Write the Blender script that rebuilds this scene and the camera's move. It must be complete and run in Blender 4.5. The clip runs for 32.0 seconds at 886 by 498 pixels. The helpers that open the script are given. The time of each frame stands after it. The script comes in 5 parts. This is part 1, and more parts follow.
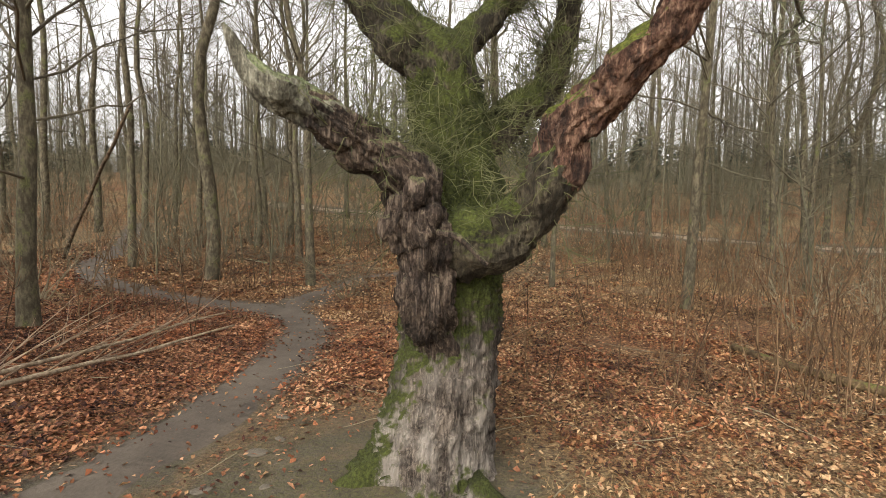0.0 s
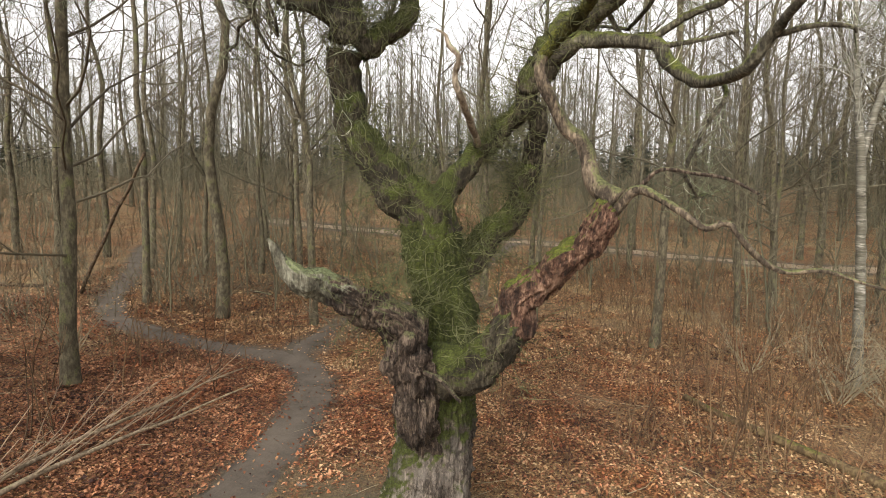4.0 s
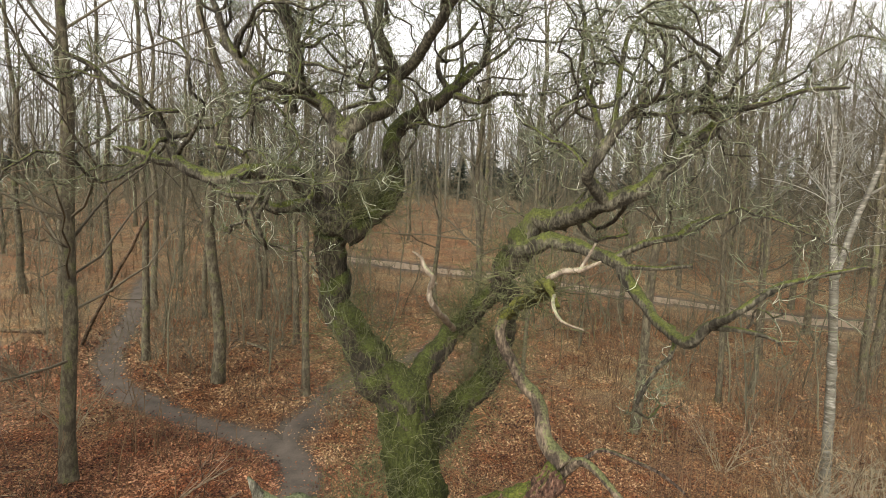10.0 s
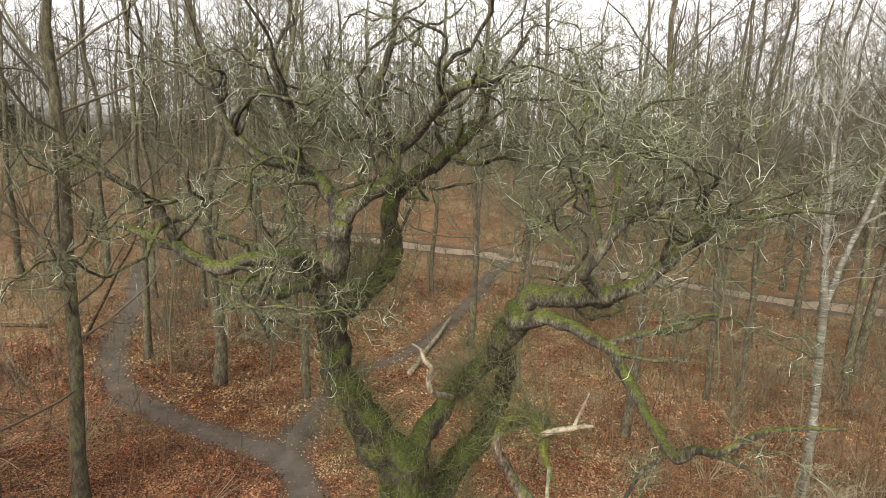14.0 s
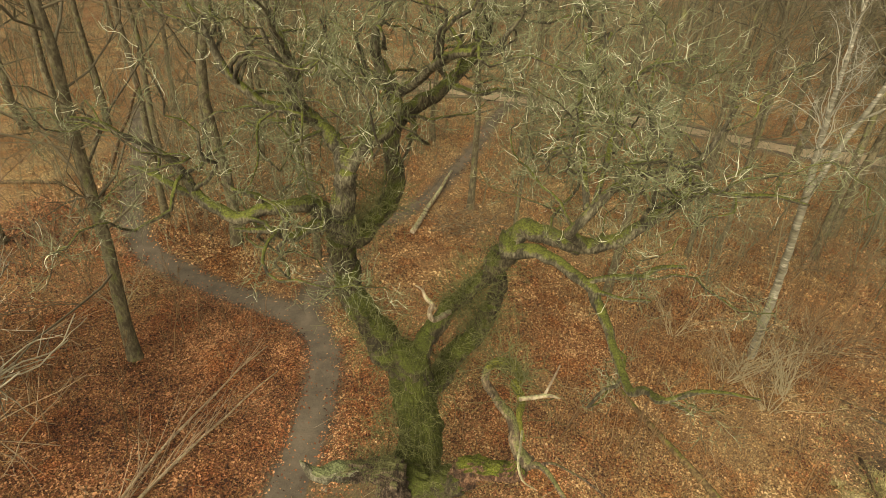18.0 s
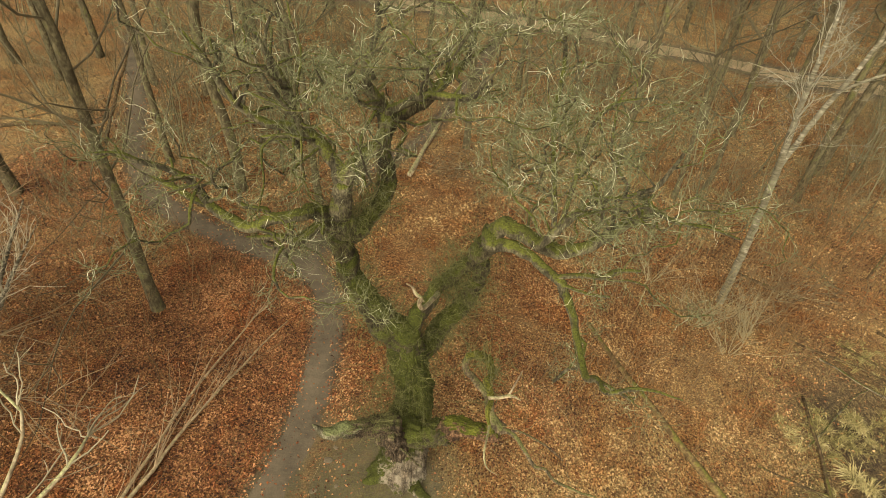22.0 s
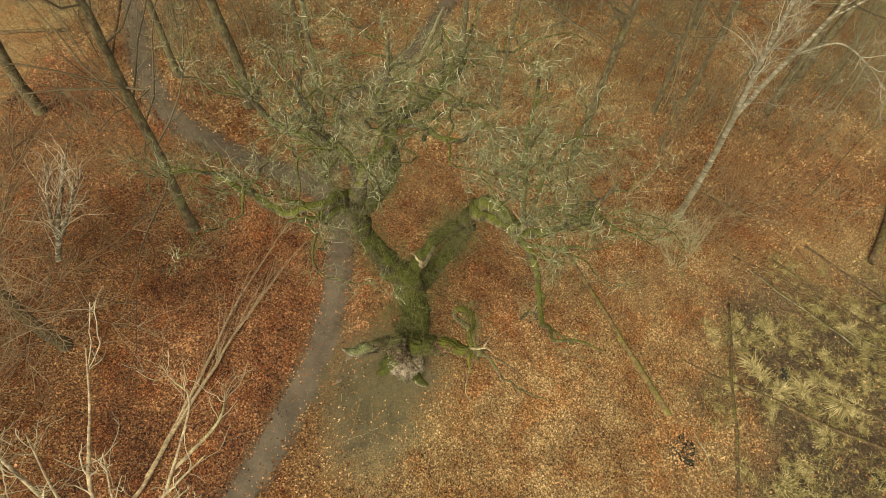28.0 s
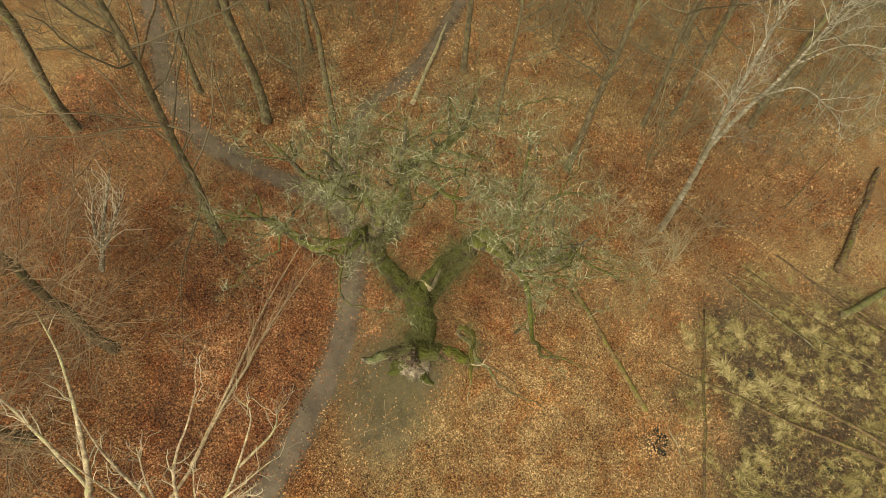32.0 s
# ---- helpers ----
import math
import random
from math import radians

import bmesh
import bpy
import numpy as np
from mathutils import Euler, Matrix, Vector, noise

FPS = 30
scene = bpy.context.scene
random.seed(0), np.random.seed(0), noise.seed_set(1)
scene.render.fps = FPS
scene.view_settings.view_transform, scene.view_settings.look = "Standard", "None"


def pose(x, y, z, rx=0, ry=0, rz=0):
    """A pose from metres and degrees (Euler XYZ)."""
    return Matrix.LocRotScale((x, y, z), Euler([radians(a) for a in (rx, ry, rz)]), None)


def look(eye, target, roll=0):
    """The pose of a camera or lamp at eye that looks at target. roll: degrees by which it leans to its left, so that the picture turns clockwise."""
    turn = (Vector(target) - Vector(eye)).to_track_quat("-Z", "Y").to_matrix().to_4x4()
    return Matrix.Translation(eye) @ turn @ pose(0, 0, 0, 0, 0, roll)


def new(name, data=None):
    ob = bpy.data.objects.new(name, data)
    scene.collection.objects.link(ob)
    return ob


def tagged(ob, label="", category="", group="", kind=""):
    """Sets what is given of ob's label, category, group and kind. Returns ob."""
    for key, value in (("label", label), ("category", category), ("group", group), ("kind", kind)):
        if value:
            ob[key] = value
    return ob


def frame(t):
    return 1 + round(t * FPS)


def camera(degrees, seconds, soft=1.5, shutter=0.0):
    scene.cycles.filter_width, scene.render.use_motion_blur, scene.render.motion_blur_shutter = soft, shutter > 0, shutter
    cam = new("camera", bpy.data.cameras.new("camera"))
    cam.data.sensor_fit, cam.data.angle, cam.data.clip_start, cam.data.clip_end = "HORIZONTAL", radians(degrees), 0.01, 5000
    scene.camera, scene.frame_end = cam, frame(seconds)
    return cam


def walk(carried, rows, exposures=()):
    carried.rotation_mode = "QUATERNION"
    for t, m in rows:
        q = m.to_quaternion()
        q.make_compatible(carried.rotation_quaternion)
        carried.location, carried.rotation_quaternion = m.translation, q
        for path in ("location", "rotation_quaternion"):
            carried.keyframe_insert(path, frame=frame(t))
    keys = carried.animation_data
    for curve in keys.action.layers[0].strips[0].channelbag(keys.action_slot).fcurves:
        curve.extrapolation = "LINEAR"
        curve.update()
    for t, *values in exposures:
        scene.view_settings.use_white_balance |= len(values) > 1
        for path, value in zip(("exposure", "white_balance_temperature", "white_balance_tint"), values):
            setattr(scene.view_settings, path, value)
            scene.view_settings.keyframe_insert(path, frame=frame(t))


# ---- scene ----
cam = camera(78.5, 32.0, 0.4)
PATH = [
    (0, (0.378, -4.953, 2.559), (0.171, -2.97, 2.411), 0.6),
    (0.5, (0.45, -5.127, 2.719), (0.249, -3.143, 2.569), 0.6),
    (1, (0.514, -5.395, 2.918), (0.311, -3.411, 2.764), 0.5),
    (1.5, (0.539, -5.626, 3.159), (0.342, -3.642, 2.999), 0.6),
    (2, (0.588, -5.99, 3.383), (0.391, -4.006, 3.225), 0.5),
    (3, (0.622, -6.326, 3.778), (0.428, -4.342, 3.618), 0.8),
    (3.5, (0.609, -6.307, 3.986), (0.419, -4.323, 3.821), 0.5),
    (5.5, (0.657, -6.464, 4.852), (0.477, -4.479, 4.679), 0.6),
    (6, (0.672, -6.512, 5.021), (0.487, -4.527, 4.859), 1.1),
    (7, (0.72, -6.595, 5.443), (0.537, -4.611, 5.277), 1.1),
    (8, (0.796, -6.582, 5.942), (0.612, -4.599, 5.76), 1.2),
    (9, (0.863, -6.568, 6.374), (0.674, -4.584, 6.199), 1.7),
    (10, (0.951, -6.567, 6.902), (0.754, -4.585, 6.723), 2.2),
    (11, (0.932, -6.551, 7.412), (0.739, -4.569, 7.235), 2.1),
    (12, (0.909, -6.542, 7.917), (0.721, -4.56, 7.725), 2.4),
    (13, (0.875, -6.535, 8.258), (0.692, -4.554, 8.049), 2.3),
    (14, (0.839, -6.47, 8.688), (0.664, -4.508, 8.342), 2.4),
    (14.5, (0.834, -6.481, 8.866), (0.663, -4.53, 8.462), 2.3),
    (16.5, (0.81, -6.473, 9.883), (0.661, -4.616, 9.154), 2.4),
    (17, (0.818, -6.516, 10.094), (0.678, -4.688, 9.296), 3.0),
    (18, (0.792, -6.498, 10.665), (0.659, -4.759, 9.687), 2.9),
    (19, (0.76, -6.42, 11.067), (0.632, -4.743, 9.985), 2.6),
    (20, (0.919, -6.412, 11.451), (0.782, -4.775, 10.31), 2.5),
    (21, (0.905, -6.436, 12.048), (0.787, -4.851, 10.835), 2.7),
    (22, (0.964, -6.503, 12.595), (0.856, -4.961, 11.326), 3.0),
    (23, (0.956, -6.581, 13.101), (0.855, -5.092, 11.769), 3.2),
    (24, (0.868, -6.665, 13.721), (0.78, -5.24, 12.32), 3.6),
    (25, (0.763, -6.619, 14.369), (0.686, -5.262, 12.902), 3.7),
    (25.5, (0.779, -6.618, 14.7), (0.71, -5.291, 13.205), 3.9),
    (27.5, (0.848, -6.615, 15.984), (0.805, -5.436, 14.369), 4.6),
    (28, (0.794, -6.63, 16.219), (0.764, -5.478, 14.585), 5.1),
    (29, (0.768, -6.678, 16.805), (0.741, -5.543, 15.159), 5.2),
    (30, (0.728, -6.685, 17.436), (0.698, -5.576, 15.772), 5.3),
    (31, (0.597, -6.775, 17.998), (0.576, -5.67, 16.332), 5.3),
    (32, (0.55, -6.759, 18.626), (0.527, -5.674, 16.946), 5.5),
]
walk(cam, [(t, look(e, g, r)) for t, e, g, r in PATH], exposures=[
    (0, 1.44, 6900, 11), (7, 1.46, 6850, 10.5), (13, 1.51, 6800, 10), (14.5, 1.53, 6950, 10), (17, 1.48, 8900, 4), (19, 1.46, 9800, 2.5), (32, 1.45, 9950, 2)])

# ---- light ----
world = bpy.data.worlds.new("overcast")
scene.world = world
world.use_nodes = True
wt = world.node_tree
wt.nodes.clear()
w_out = wt.nodes.new("ShaderNodeOutputWorld")
w_bg = wt.nodes.new("ShaderNodeBackground")
w_hsv = wt.nodes.new("ShaderNodeHueSaturation")
w_sky = wt.nodes.new("ShaderNodeTexSky")
w_sky.sky_type, w_sky.sun_disc = "NISHITA", False
w_sky.sun_elevation, w_sky.sun_rotation = radians(38), radians(200)
w_sky.dust_density, w_sky.ozone_density = 4.0, 0.4
w_hsv.inputs["Saturation"].default_value = 0.12
w_bg.inputs["Strength"].default_value = 0.15
wt.links.new(w_sky.outputs[0], w_hsv.inputs["Color"])
wt.links.new(w_hsv.outputs[0], w_bg.inputs["Color"])
wt.links.new(w_bg.outputs[0], w_out.inputs["Surface"])
sun_data = bpy.data.lights.new("sun", "SUN")
sun_data.energy, sun_data.angle, sun_data.color = 0.2, radians(40), (1.0, 0.97, 0.92)
sun = new("sun", sun_data)
sun.matrix_world = look((-10, -25, 30), (0, 0, 0))


# ---- the lie of the land ----
def rise(x, y):
    u = (y - 17) / 3
    r = 0.39 * (math.log1p(math.exp(u)) if u < 30 else u)
    if r > 5:
        r = 5 + 4 * math.tanh((r - 5) / 4)
    return -0.03 * max(-25.0, min(25.0, x)) + r


def height(x, y):
    """Height of the forest floor."""
    n = noise.noise((x * 0.35, y * 0.35, 0.3)) * 0.10 + noise.noise((x * 1.3, y * 1.3, 4.1)) * 0.03
    far = noise.noise((x * 0.04, y * 0.04, 7.7)) * min(0.7, max(0.0, (math.hypot(x, y - 3) - 18) * 0.05))
    return rise(x, y) + n + far


# ---- node helpers ----
def material(name, rough=0.85, metal=0.0):
    mt = bpy.data.materials.new(name)
    mt.use_nodes = True
    nt = mt.node_tree
    b = nt.nodes["Principled BSDF"]
    b.inputs["Roughness"].default_value = rough
    b.inputs["Metallic"].default_value = metal
    b.inputs["Specular IOR Level"].default_value = 0.25
    return mt, nt, b


def node(nt, kind, **values):
    n = nt.nodes.new(kind)
    for k, v in values.items():
        n.inputs[k.replace("_", " ")].default_value = v
    return n


def ramp(nt, fac, stops):
    n = nt.nodes.new("ShaderNodeValToRGB")
    els = n.color_ramp.elements
    while len(els) < len(stops):
        els.new(0.5)
    for e, (p, c) in zip(els, stops):
        e.position, e.color = p, (*c, 1) if len(c) == 3 else (c[0], c[0], c[0], 1)
    nt.links.new(fac, n.inputs[0])
    return n.outputs[0]


def mix(nt, fac, a, b, how="MIX"):
    n = nt.nodes.new("ShaderNodeMix")
    n.data_type, n.blend_type = "RGBA", how
    for sock, v in ((n.inputs[0], fac), (n.inputs[6], a), (n.inputs[7], b)):
        if hasattr(v, "is_linked"):
            nt.links.new(v, sock)
        elif isinstance(v, tuple):
            sock.default_value = (*v, 1)
        else:
            sock.default_value = v
    return n.outputs[2]


def maths(nt, op, a, b=0.0, clamp=False):
    n = nt.nodes.new("ShaderNodeMath")
    n.operation, n.use_clamp = op, clamp
    for sock, v in ((n.inputs[0], a), (n.inputs[1], b)):
        if hasattr(v, "is_linked"):
            nt.links.new(v, sock)
        else:
            sock.default_value = v
    return n.outputs[0]


def coords(nt, sx=1.0, sy=1.0, sz=1.0):
    c = nt.nodes.new("ShaderNodeTexCoord")
    mp = nt.nodes.new("ShaderNodeMapping")
    mp.inputs["Scale"].default_value = (sx, sy, sz)
    nt.links.new(c.outputs["Object"], mp.inputs[0])
    return mp.outputs[0]


def noise_tex(nt, vec, scale, detail=4.0, rough=0.6):
    n = node(nt, "ShaderNodeTexNoise", Scale=scale, Detail=detail, Roughness=rough)
    nt.links.new(vec, n.inputs["Vector"])
    return n.outputs[0]


def bump(nt, b, h, strength, dist):
    n = node(nt, "ShaderNodeBump", Strength=strength, Distance=dist)
    nt.links.new(h, n.inputs["Height"])
    nt.links.new(n.outputs[0], b.inputs["Normal"])


def island(nt):
    return nt.nodes.new("ShaderNodeNewGeometry").outputs["Random Per Island"]


def facing_up(nt):
    g = nt.nodes.new("ShaderNodeNewGeometry")
    s = nt.nodes.new("ShaderNodeSeparateXYZ")
    nt.links.new(g.outputs["Normal"], s.inputs[0])
    return s.outputs[2]


# ---- materials ----
def bark_material(name, dark, mid, pale, moss, moss_amount, stretch=0.22, scale=9.0, depth=0.03, climb=None, foot=0.0, up_moss=0.22):
    mt, nt, b = material(name, 0.9)
    v = coords(nt, 1, 1, stretch)
    fiss = noise_tex(nt, v, scale * 1.6, 5, 0.65)
    blot = noise_tex(nt, coords(nt), 1.6, 4, 0.6)
    fine = noise_tex(nt, coords(nt), 38, 3, 0.6)
    patch = noise_tex(nt, coords(nt, 1, 1, 0.7), 4.5, 5, 0.65)
    c = ramp(nt, fiss, [(0.38, dark), (0.5, mid), (0.63, pale)])
    c = mix(nt, 0.25, c, ramp(nt, fine, [(0.3, dark), (0.7, pale)]))
    c = mix(nt, ramp(nt, patch, [(0.36, (0.75,)), (0.55, (0.0,))]), c, dark)
    c = mix(nt, ramp(nt, patch, [(0.55, (0.0,)), (0.72, (0.6,))]), c, pale)
    up = maths(nt, "MULTIPLY", facing_up(nt), up_moss)
    mossy = maths(nt, "ADD", maths(nt, "ADD", maths(nt, "MULTIPLY", blot, 0.6), maths(nt, "MULTIPLY", patch, 0.5)), maths(nt, "ADD", up, maths(nt, "MULTIPLY", fine, 0.2)))
    if climb:
        c_n = nt.nodes.new("ShaderNodeTexCoord")
        sep = nt.nodes.new("ShaderNodeSeparateXYZ")
        nt.links.new(c_n.outputs["Object"], sep.inputs[0])
        hgt = node(nt, "ShaderNodeMapRange", From_Min=climb[0], From_Max=climb[1], To_Min=0.0, To_Max=climb[2])
        nt.links.new(sep.outputs[2], hgt.inputs[0])
        mossy = maths(nt, "ADD", mossy, hgt.outputs[0])
        west = node(nt, "ShaderNodeMapRange", From_Min=-0.4, From_Max=-0.8, To_Min=0.0, To_Max=0.2)
        nt.links.new(sep.outputs[0], west.inputs[0])
        mossy = maths(nt, "ADD", mossy, west.outputs[0])
        low = node(nt, "ShaderNodeMapRange", From_Min=1.6, From_Max=0.5, To_Min=0.0, To_Max=foot)
        nt.links.new(sep.outputs[2], low.inputs[0])
        c = mix(nt, maths(nt, "MULTIPLY", low.outputs[0], ramp(nt, noise_tex(nt, coords(nt, 1, 1, 0.5), 3.5, 4, 0.6), [(0.42, (0.0,)), (0.6, (1.0,))])), c, mix(nt, fiss, (0.16, 0.13, 0.105), (0.50, 0.46, 0.40)))
    lo = 0.95 - moss_amount
    mfac = ramp(nt, mossy, [(lo - 0.04, (0.0,)), (lo + 0.05, (1.0,))])
    mcol = ramp(nt, maths(nt, "ADD", maths(nt, "MULTIPLY", fine, 0.6), maths(nt, "MULTIPLY", patch, 0.4)), [(0.34, tuple(q * 0.22 for q in moss)), (0.5, moss), (0.66, tuple(min(1, q * 2.0) for q in moss))])
    c = mix(nt, mfac, c, mcol)
    nt.links.new(c, b.inputs["Base Color"])
    h = maths(nt, "ADD", fiss, maths(nt, "MULTIPLY", fine, 0.35))
    bump(nt, b, h, 0.9, depth)
    return mt


MOSS = (0.036, 0.042, 0.009)
BARK = bark_material("grey_oak_bark", (0.012, 0.009, 0.007), (0.075, 0.057, 0.044), (0.23, 0.19, 0.152), MOSS, 0.17, 0.06, 30, 0.04, (1.0, 2.4, 0.38), 0.6)
MOSSY = bark_material("mossy_oak_bark", (0.009, 0.007, 0.004), (0.044, 0.036, 0.023), (0.125, 0.105, 0.07), (0.040, 0.047, 0.010), 0.25, 0.22, 18, 0.05, up_moss=0.28)
LIMB = bark_material("lichened_oak_bark", (0.014, 0.012, 0.008), (0.062, 0.053, 0.036), (0.175, 0.16, 0.115), (0.062, 0.070, 0.016), 0.20, 0.35, 18, 0.04, up_moss=0.25)
DEAD = bark_material("weathered_dead_wood", (0.006, 0.004, 0.003), (0.050, 0.032, 0.023), (0.23, 0.175, 0.13), (0.085, 0.085, 0.04), 0.12, 0.2, 20, 0.08)
DRYWOOD = bark_material("dry_brown_wood", (0.014, 0.010, 0.007), (0.075, 0.055, 0.038), (0.23, 0.18, 0.125), (0.075, 0.078, 0.032), 0.19, 0.3, 20, 0.03)
LICHEN = bark_material("lichened_dead_wood", (0.03, 0.026, 0.017), (0.11, 0.10, 0.07), (0.36, 0.35, 0.27), (0.115, 0.13, 0.065), 0.17, 0.25, 16, 0.05, up_moss=0.3)
RED = bark_material("red_brown_heartwood", (0.008, 0.004, 0.003), (0.082, 0.034, 0.021), (0.32, 0.20, 0.135), (0.070, 0.080, 0.013), 0.08, 0.22, 15, 0.08, up_moss=0.5)
TUFT = bark_material("yellow_green_moss", (0.015, 0.014, 0.006), (0.055, 0.055, 0.014), (0.14, 0.13, 0.035), (0.085, 0.088, 0.017), 0.34, 0.9, 20, 0.05)
BEECH = bark_material("smooth_beech_bark", (0.036, 0.029, 0.018), (0.082, 0.070, 0.043), (0.155, 0.134, 0.09), (0.066, 0.068, 0.028), 0.22, 0.4, 9, 0.02)
LOGBARK = bark_material("mossy_log_bark", (0.025, 0.016, 0.010), (0.07, 0.047, 0.026), (0.16, 0.11, 0.065), (0.065, 0.062, 0.018), 0.05, 0.6, 9, 0.02)
MOSSLOG = bark_material("mossy_fallen_bark", (0.045, 0.028, 0.015), (0.115, 0.075, 0.036), (0.2, 0.15, 0.075), (0.075, 0.072, 0.02), 0.09, 0.6, 9, 0.02)
STEMWOOD = bark_material("pale_barked_stem", (0.12, 0.088, 0.058), (0.27, 0.205, 0.138), (0.42, 0.34, 0.24), (0.2, 0.17, 0.10), 0.02, 0.5, 10, 0.01)
PALEWOOD = bark_material("bleached_wood", (0.09, 0.066, 0.046), (0.22, 0.175, 0.125), (0.40, 0.34, 0.26), (0.17, 0.17, 0.10), 0.16, 0.5, 10, 0.01)


def birch_material(name, white, stain):
    mt, nt, b = material(name, 0.7)
    bands = noise_tex(nt, coords(nt, 1, 1, 5), 3.0, 4, 0.7)
    blot = noise_tex(nt, coords(nt), 2.0, 4, 0.6)
    c = ramp(nt, bands, [(0.42, (0.03, 0.026, 0.02)), (0.52, (0.13, 0.118, 0.094)), (0.72, white)])
    side = noise_tex(nt, coords(nt), 5.0, 4, 0.6)
    c = mix(nt, ramp(nt, side, [(0.40, (0.0,)), (0.55, (stain,))]), c, (0.085, 0.078, 0.053))
    c = mix(nt, ramp(nt, blot, [(0.40, (0.0,)), (0.58, (stain,))]), c, mix(nt, bands, (0.05, 0.047, 0.035), (0.2, 0.19, 0.15)))
    nt.links.new(c, b.inputs["Base Color"])
    bump(nt, b, bands, 0.5, 0.01)
    return mt


BIRCH = birch_material("birch_bark", (0.52, 0.49, 0.43), 0.7)
WHITEBIRCH = birch_material("white_birch_bark", (0.66, 0.63, 0.56), 0.25)


def twig_material(name, a, c2, c3=None):
    mt, nt, b = material(name, 0.85)
    n = noise_tex(nt, coords(nt), 3.0, 3, 0.6)
    f = maths(nt, "ADD", maths(nt, "MULTIPLY", n, 0.5), maths(nt, "MULTIPLY", island(nt), 0.5))
    stops = [(0.2, a), (0.8, c2)] if c3 is None else [(0.2, a), (0.68, c2), (0.8, c3)]
    nt.links.new(ramp(nt, f, stops), b.inputs["Base Color"])
    return mt


TWIG = twig_material("oak_twigs", (0.030, 0.034, 0.018), (0.18, 0.195, 0.115), (0.60, 0.60, 0.50))
SHOOT = twig_material("green_shoots", (0.030, 0.032, 0.013), (0.145, 0.148, 0.066))
BEECHTWIG = twig_material("beech_twigs", (0.034, 0.028, 0.019), (0.125, 0.112, 0.072))
DARKTWIG = twig_material("grey_beech_twigs", (0.045, 0.037, 0.025), (0.15, 0.13, 0.088))
VEIL = twig_material("red_brown_beech_twigs", (0.085, 0.058, 0.037), (0.27, 0.205, 0.137))
# far wood: bark tone paled and greyed, distance haze put into the colour
HAZETWIG = twig_material("hazed_far_wood", (0.062, 0.058, 0.042), (0.14, 0.132, 0.096))
THICKET = twig_material("thicket_stems", (0.062, 0.054, 0.034), (0.19, 0.168, 0.11))
UNDER = twig_material("olive_undergrowth", (0.05, 0.046, 0.028), (0.15, 0.138, 0.088))
WHITETWIG = twig_material("white_birch_twigs", (0.16, 0.14, 0.105), (0.52, 0.48, 0.39))
PALETWIG = twig_material("pale_twigs", (0.13, 0.115, 0.082), (0.38, 0.345, 0.265))
SHRUBTWIG = twig_material("shrub_stems", (0.085, 0.068, 0.042), (0.30, 0.255, 0.17))
STEM = twig_material("sapling_stems", (0.04, 0.023, 0.013), (0.18, 0.115, 0.062))
REDTWIG = twig_material("reddish_twigs", (0.12, 0.078, 0.05), (0.36, 0.27, 0.185))
BIRCHTWIG = twig_material("birch_twigs", (0.085, 0.08, 0.064), (0.32, 0.31, 0.26))
BRUSH = twig_material("brushwood", (0.04, 0.03, 0.02), (0.18, 0.14, 0.09))
GRASS = twig_material("dry_grass", (0.11, 0.075, 0.035), (0.32, 0.235, 0.12))
TUSSOCK = twig_material("tussock_grass", (0.05, 0.046, 0.018), (0.24, 0.205, 0.095), (0.46, 0.41, 0.25))
PALEGRASS = twig_material("bleached_tussock", (0.11, 0.09, 0.042), (0.36, 0.31, 0.165), (0.56, 0.50, 0.32))
SPRUCE = twig_material("spruce_needles", (0.020, 0.030, 0.018), (0.048, 0.060, 0.038))


def leaf_material(name, tones):
    mt, nt, b = material(name, 0.75)
    n = noise_tex(nt, coords(nt), 0.35, 3, 0.6)
    n2 = noise_tex(nt, coords(nt), 1.3, 4, 0.65)
    f = maths(nt, "MULTIPLY", island(nt), 0.95)
    f = maths(nt, "ADD", f, maths(nt, "MULTIPLY", maths(nt, "SUBTRACT", n, 0.5), 1.3))
    n3 = noise_tex(nt, coords(nt), 13.0, 4, 0.7)
    f = maths(nt, "ADD", f, maths(nt, "MULTIPLY", maths(nt, "SUBTRACT", n3, 0.5), 1.4))
    f = maths(nt, "ADD", f, maths(nt, "MULTIPLY", maths(nt, "SUBTRACT", n2, 0.5), 1.5), True)
    c = ramp(nt, f, list(zip((0.0, 0.35, 0.7, 1.0), tones)))
    rust = noise_tex(nt, coords(nt), 0.75, 5, 0.7)
    c = mix(nt, ramp(nt, rust, [(0.48, (0.0,)), (0.6, (1.0,))]), c, mix(nt, 1.0, c, (0.88, 0.68, 0.56), "MULTIPLY"))
    c = mix(nt, ramp(nt, rust, [(0.36, (1.0,)), (0.46, (0.0,))]), c, mix(nt, 1.0, c, (1.2, 1.22, 1.2), "MULTIPLY"))
    nt.links.new(c, b.inputs["Base Color"])
    return mt


LEAF = leaf_material("oak_leaf_litter", [(0.035, 0.015, 0.008), (0.145, 0.070, 0.031), (0.26, 0.155, 0.074), (0.47, 0.33, 0.19)])
LEAFRED = leaf_material("beech_leaf_litter", [(0.024, 0.009, 0.006), (0.122, 0.047, 0.023), (0.21, 0.09, 0.043), (0.41, 0.225, 0.125)])


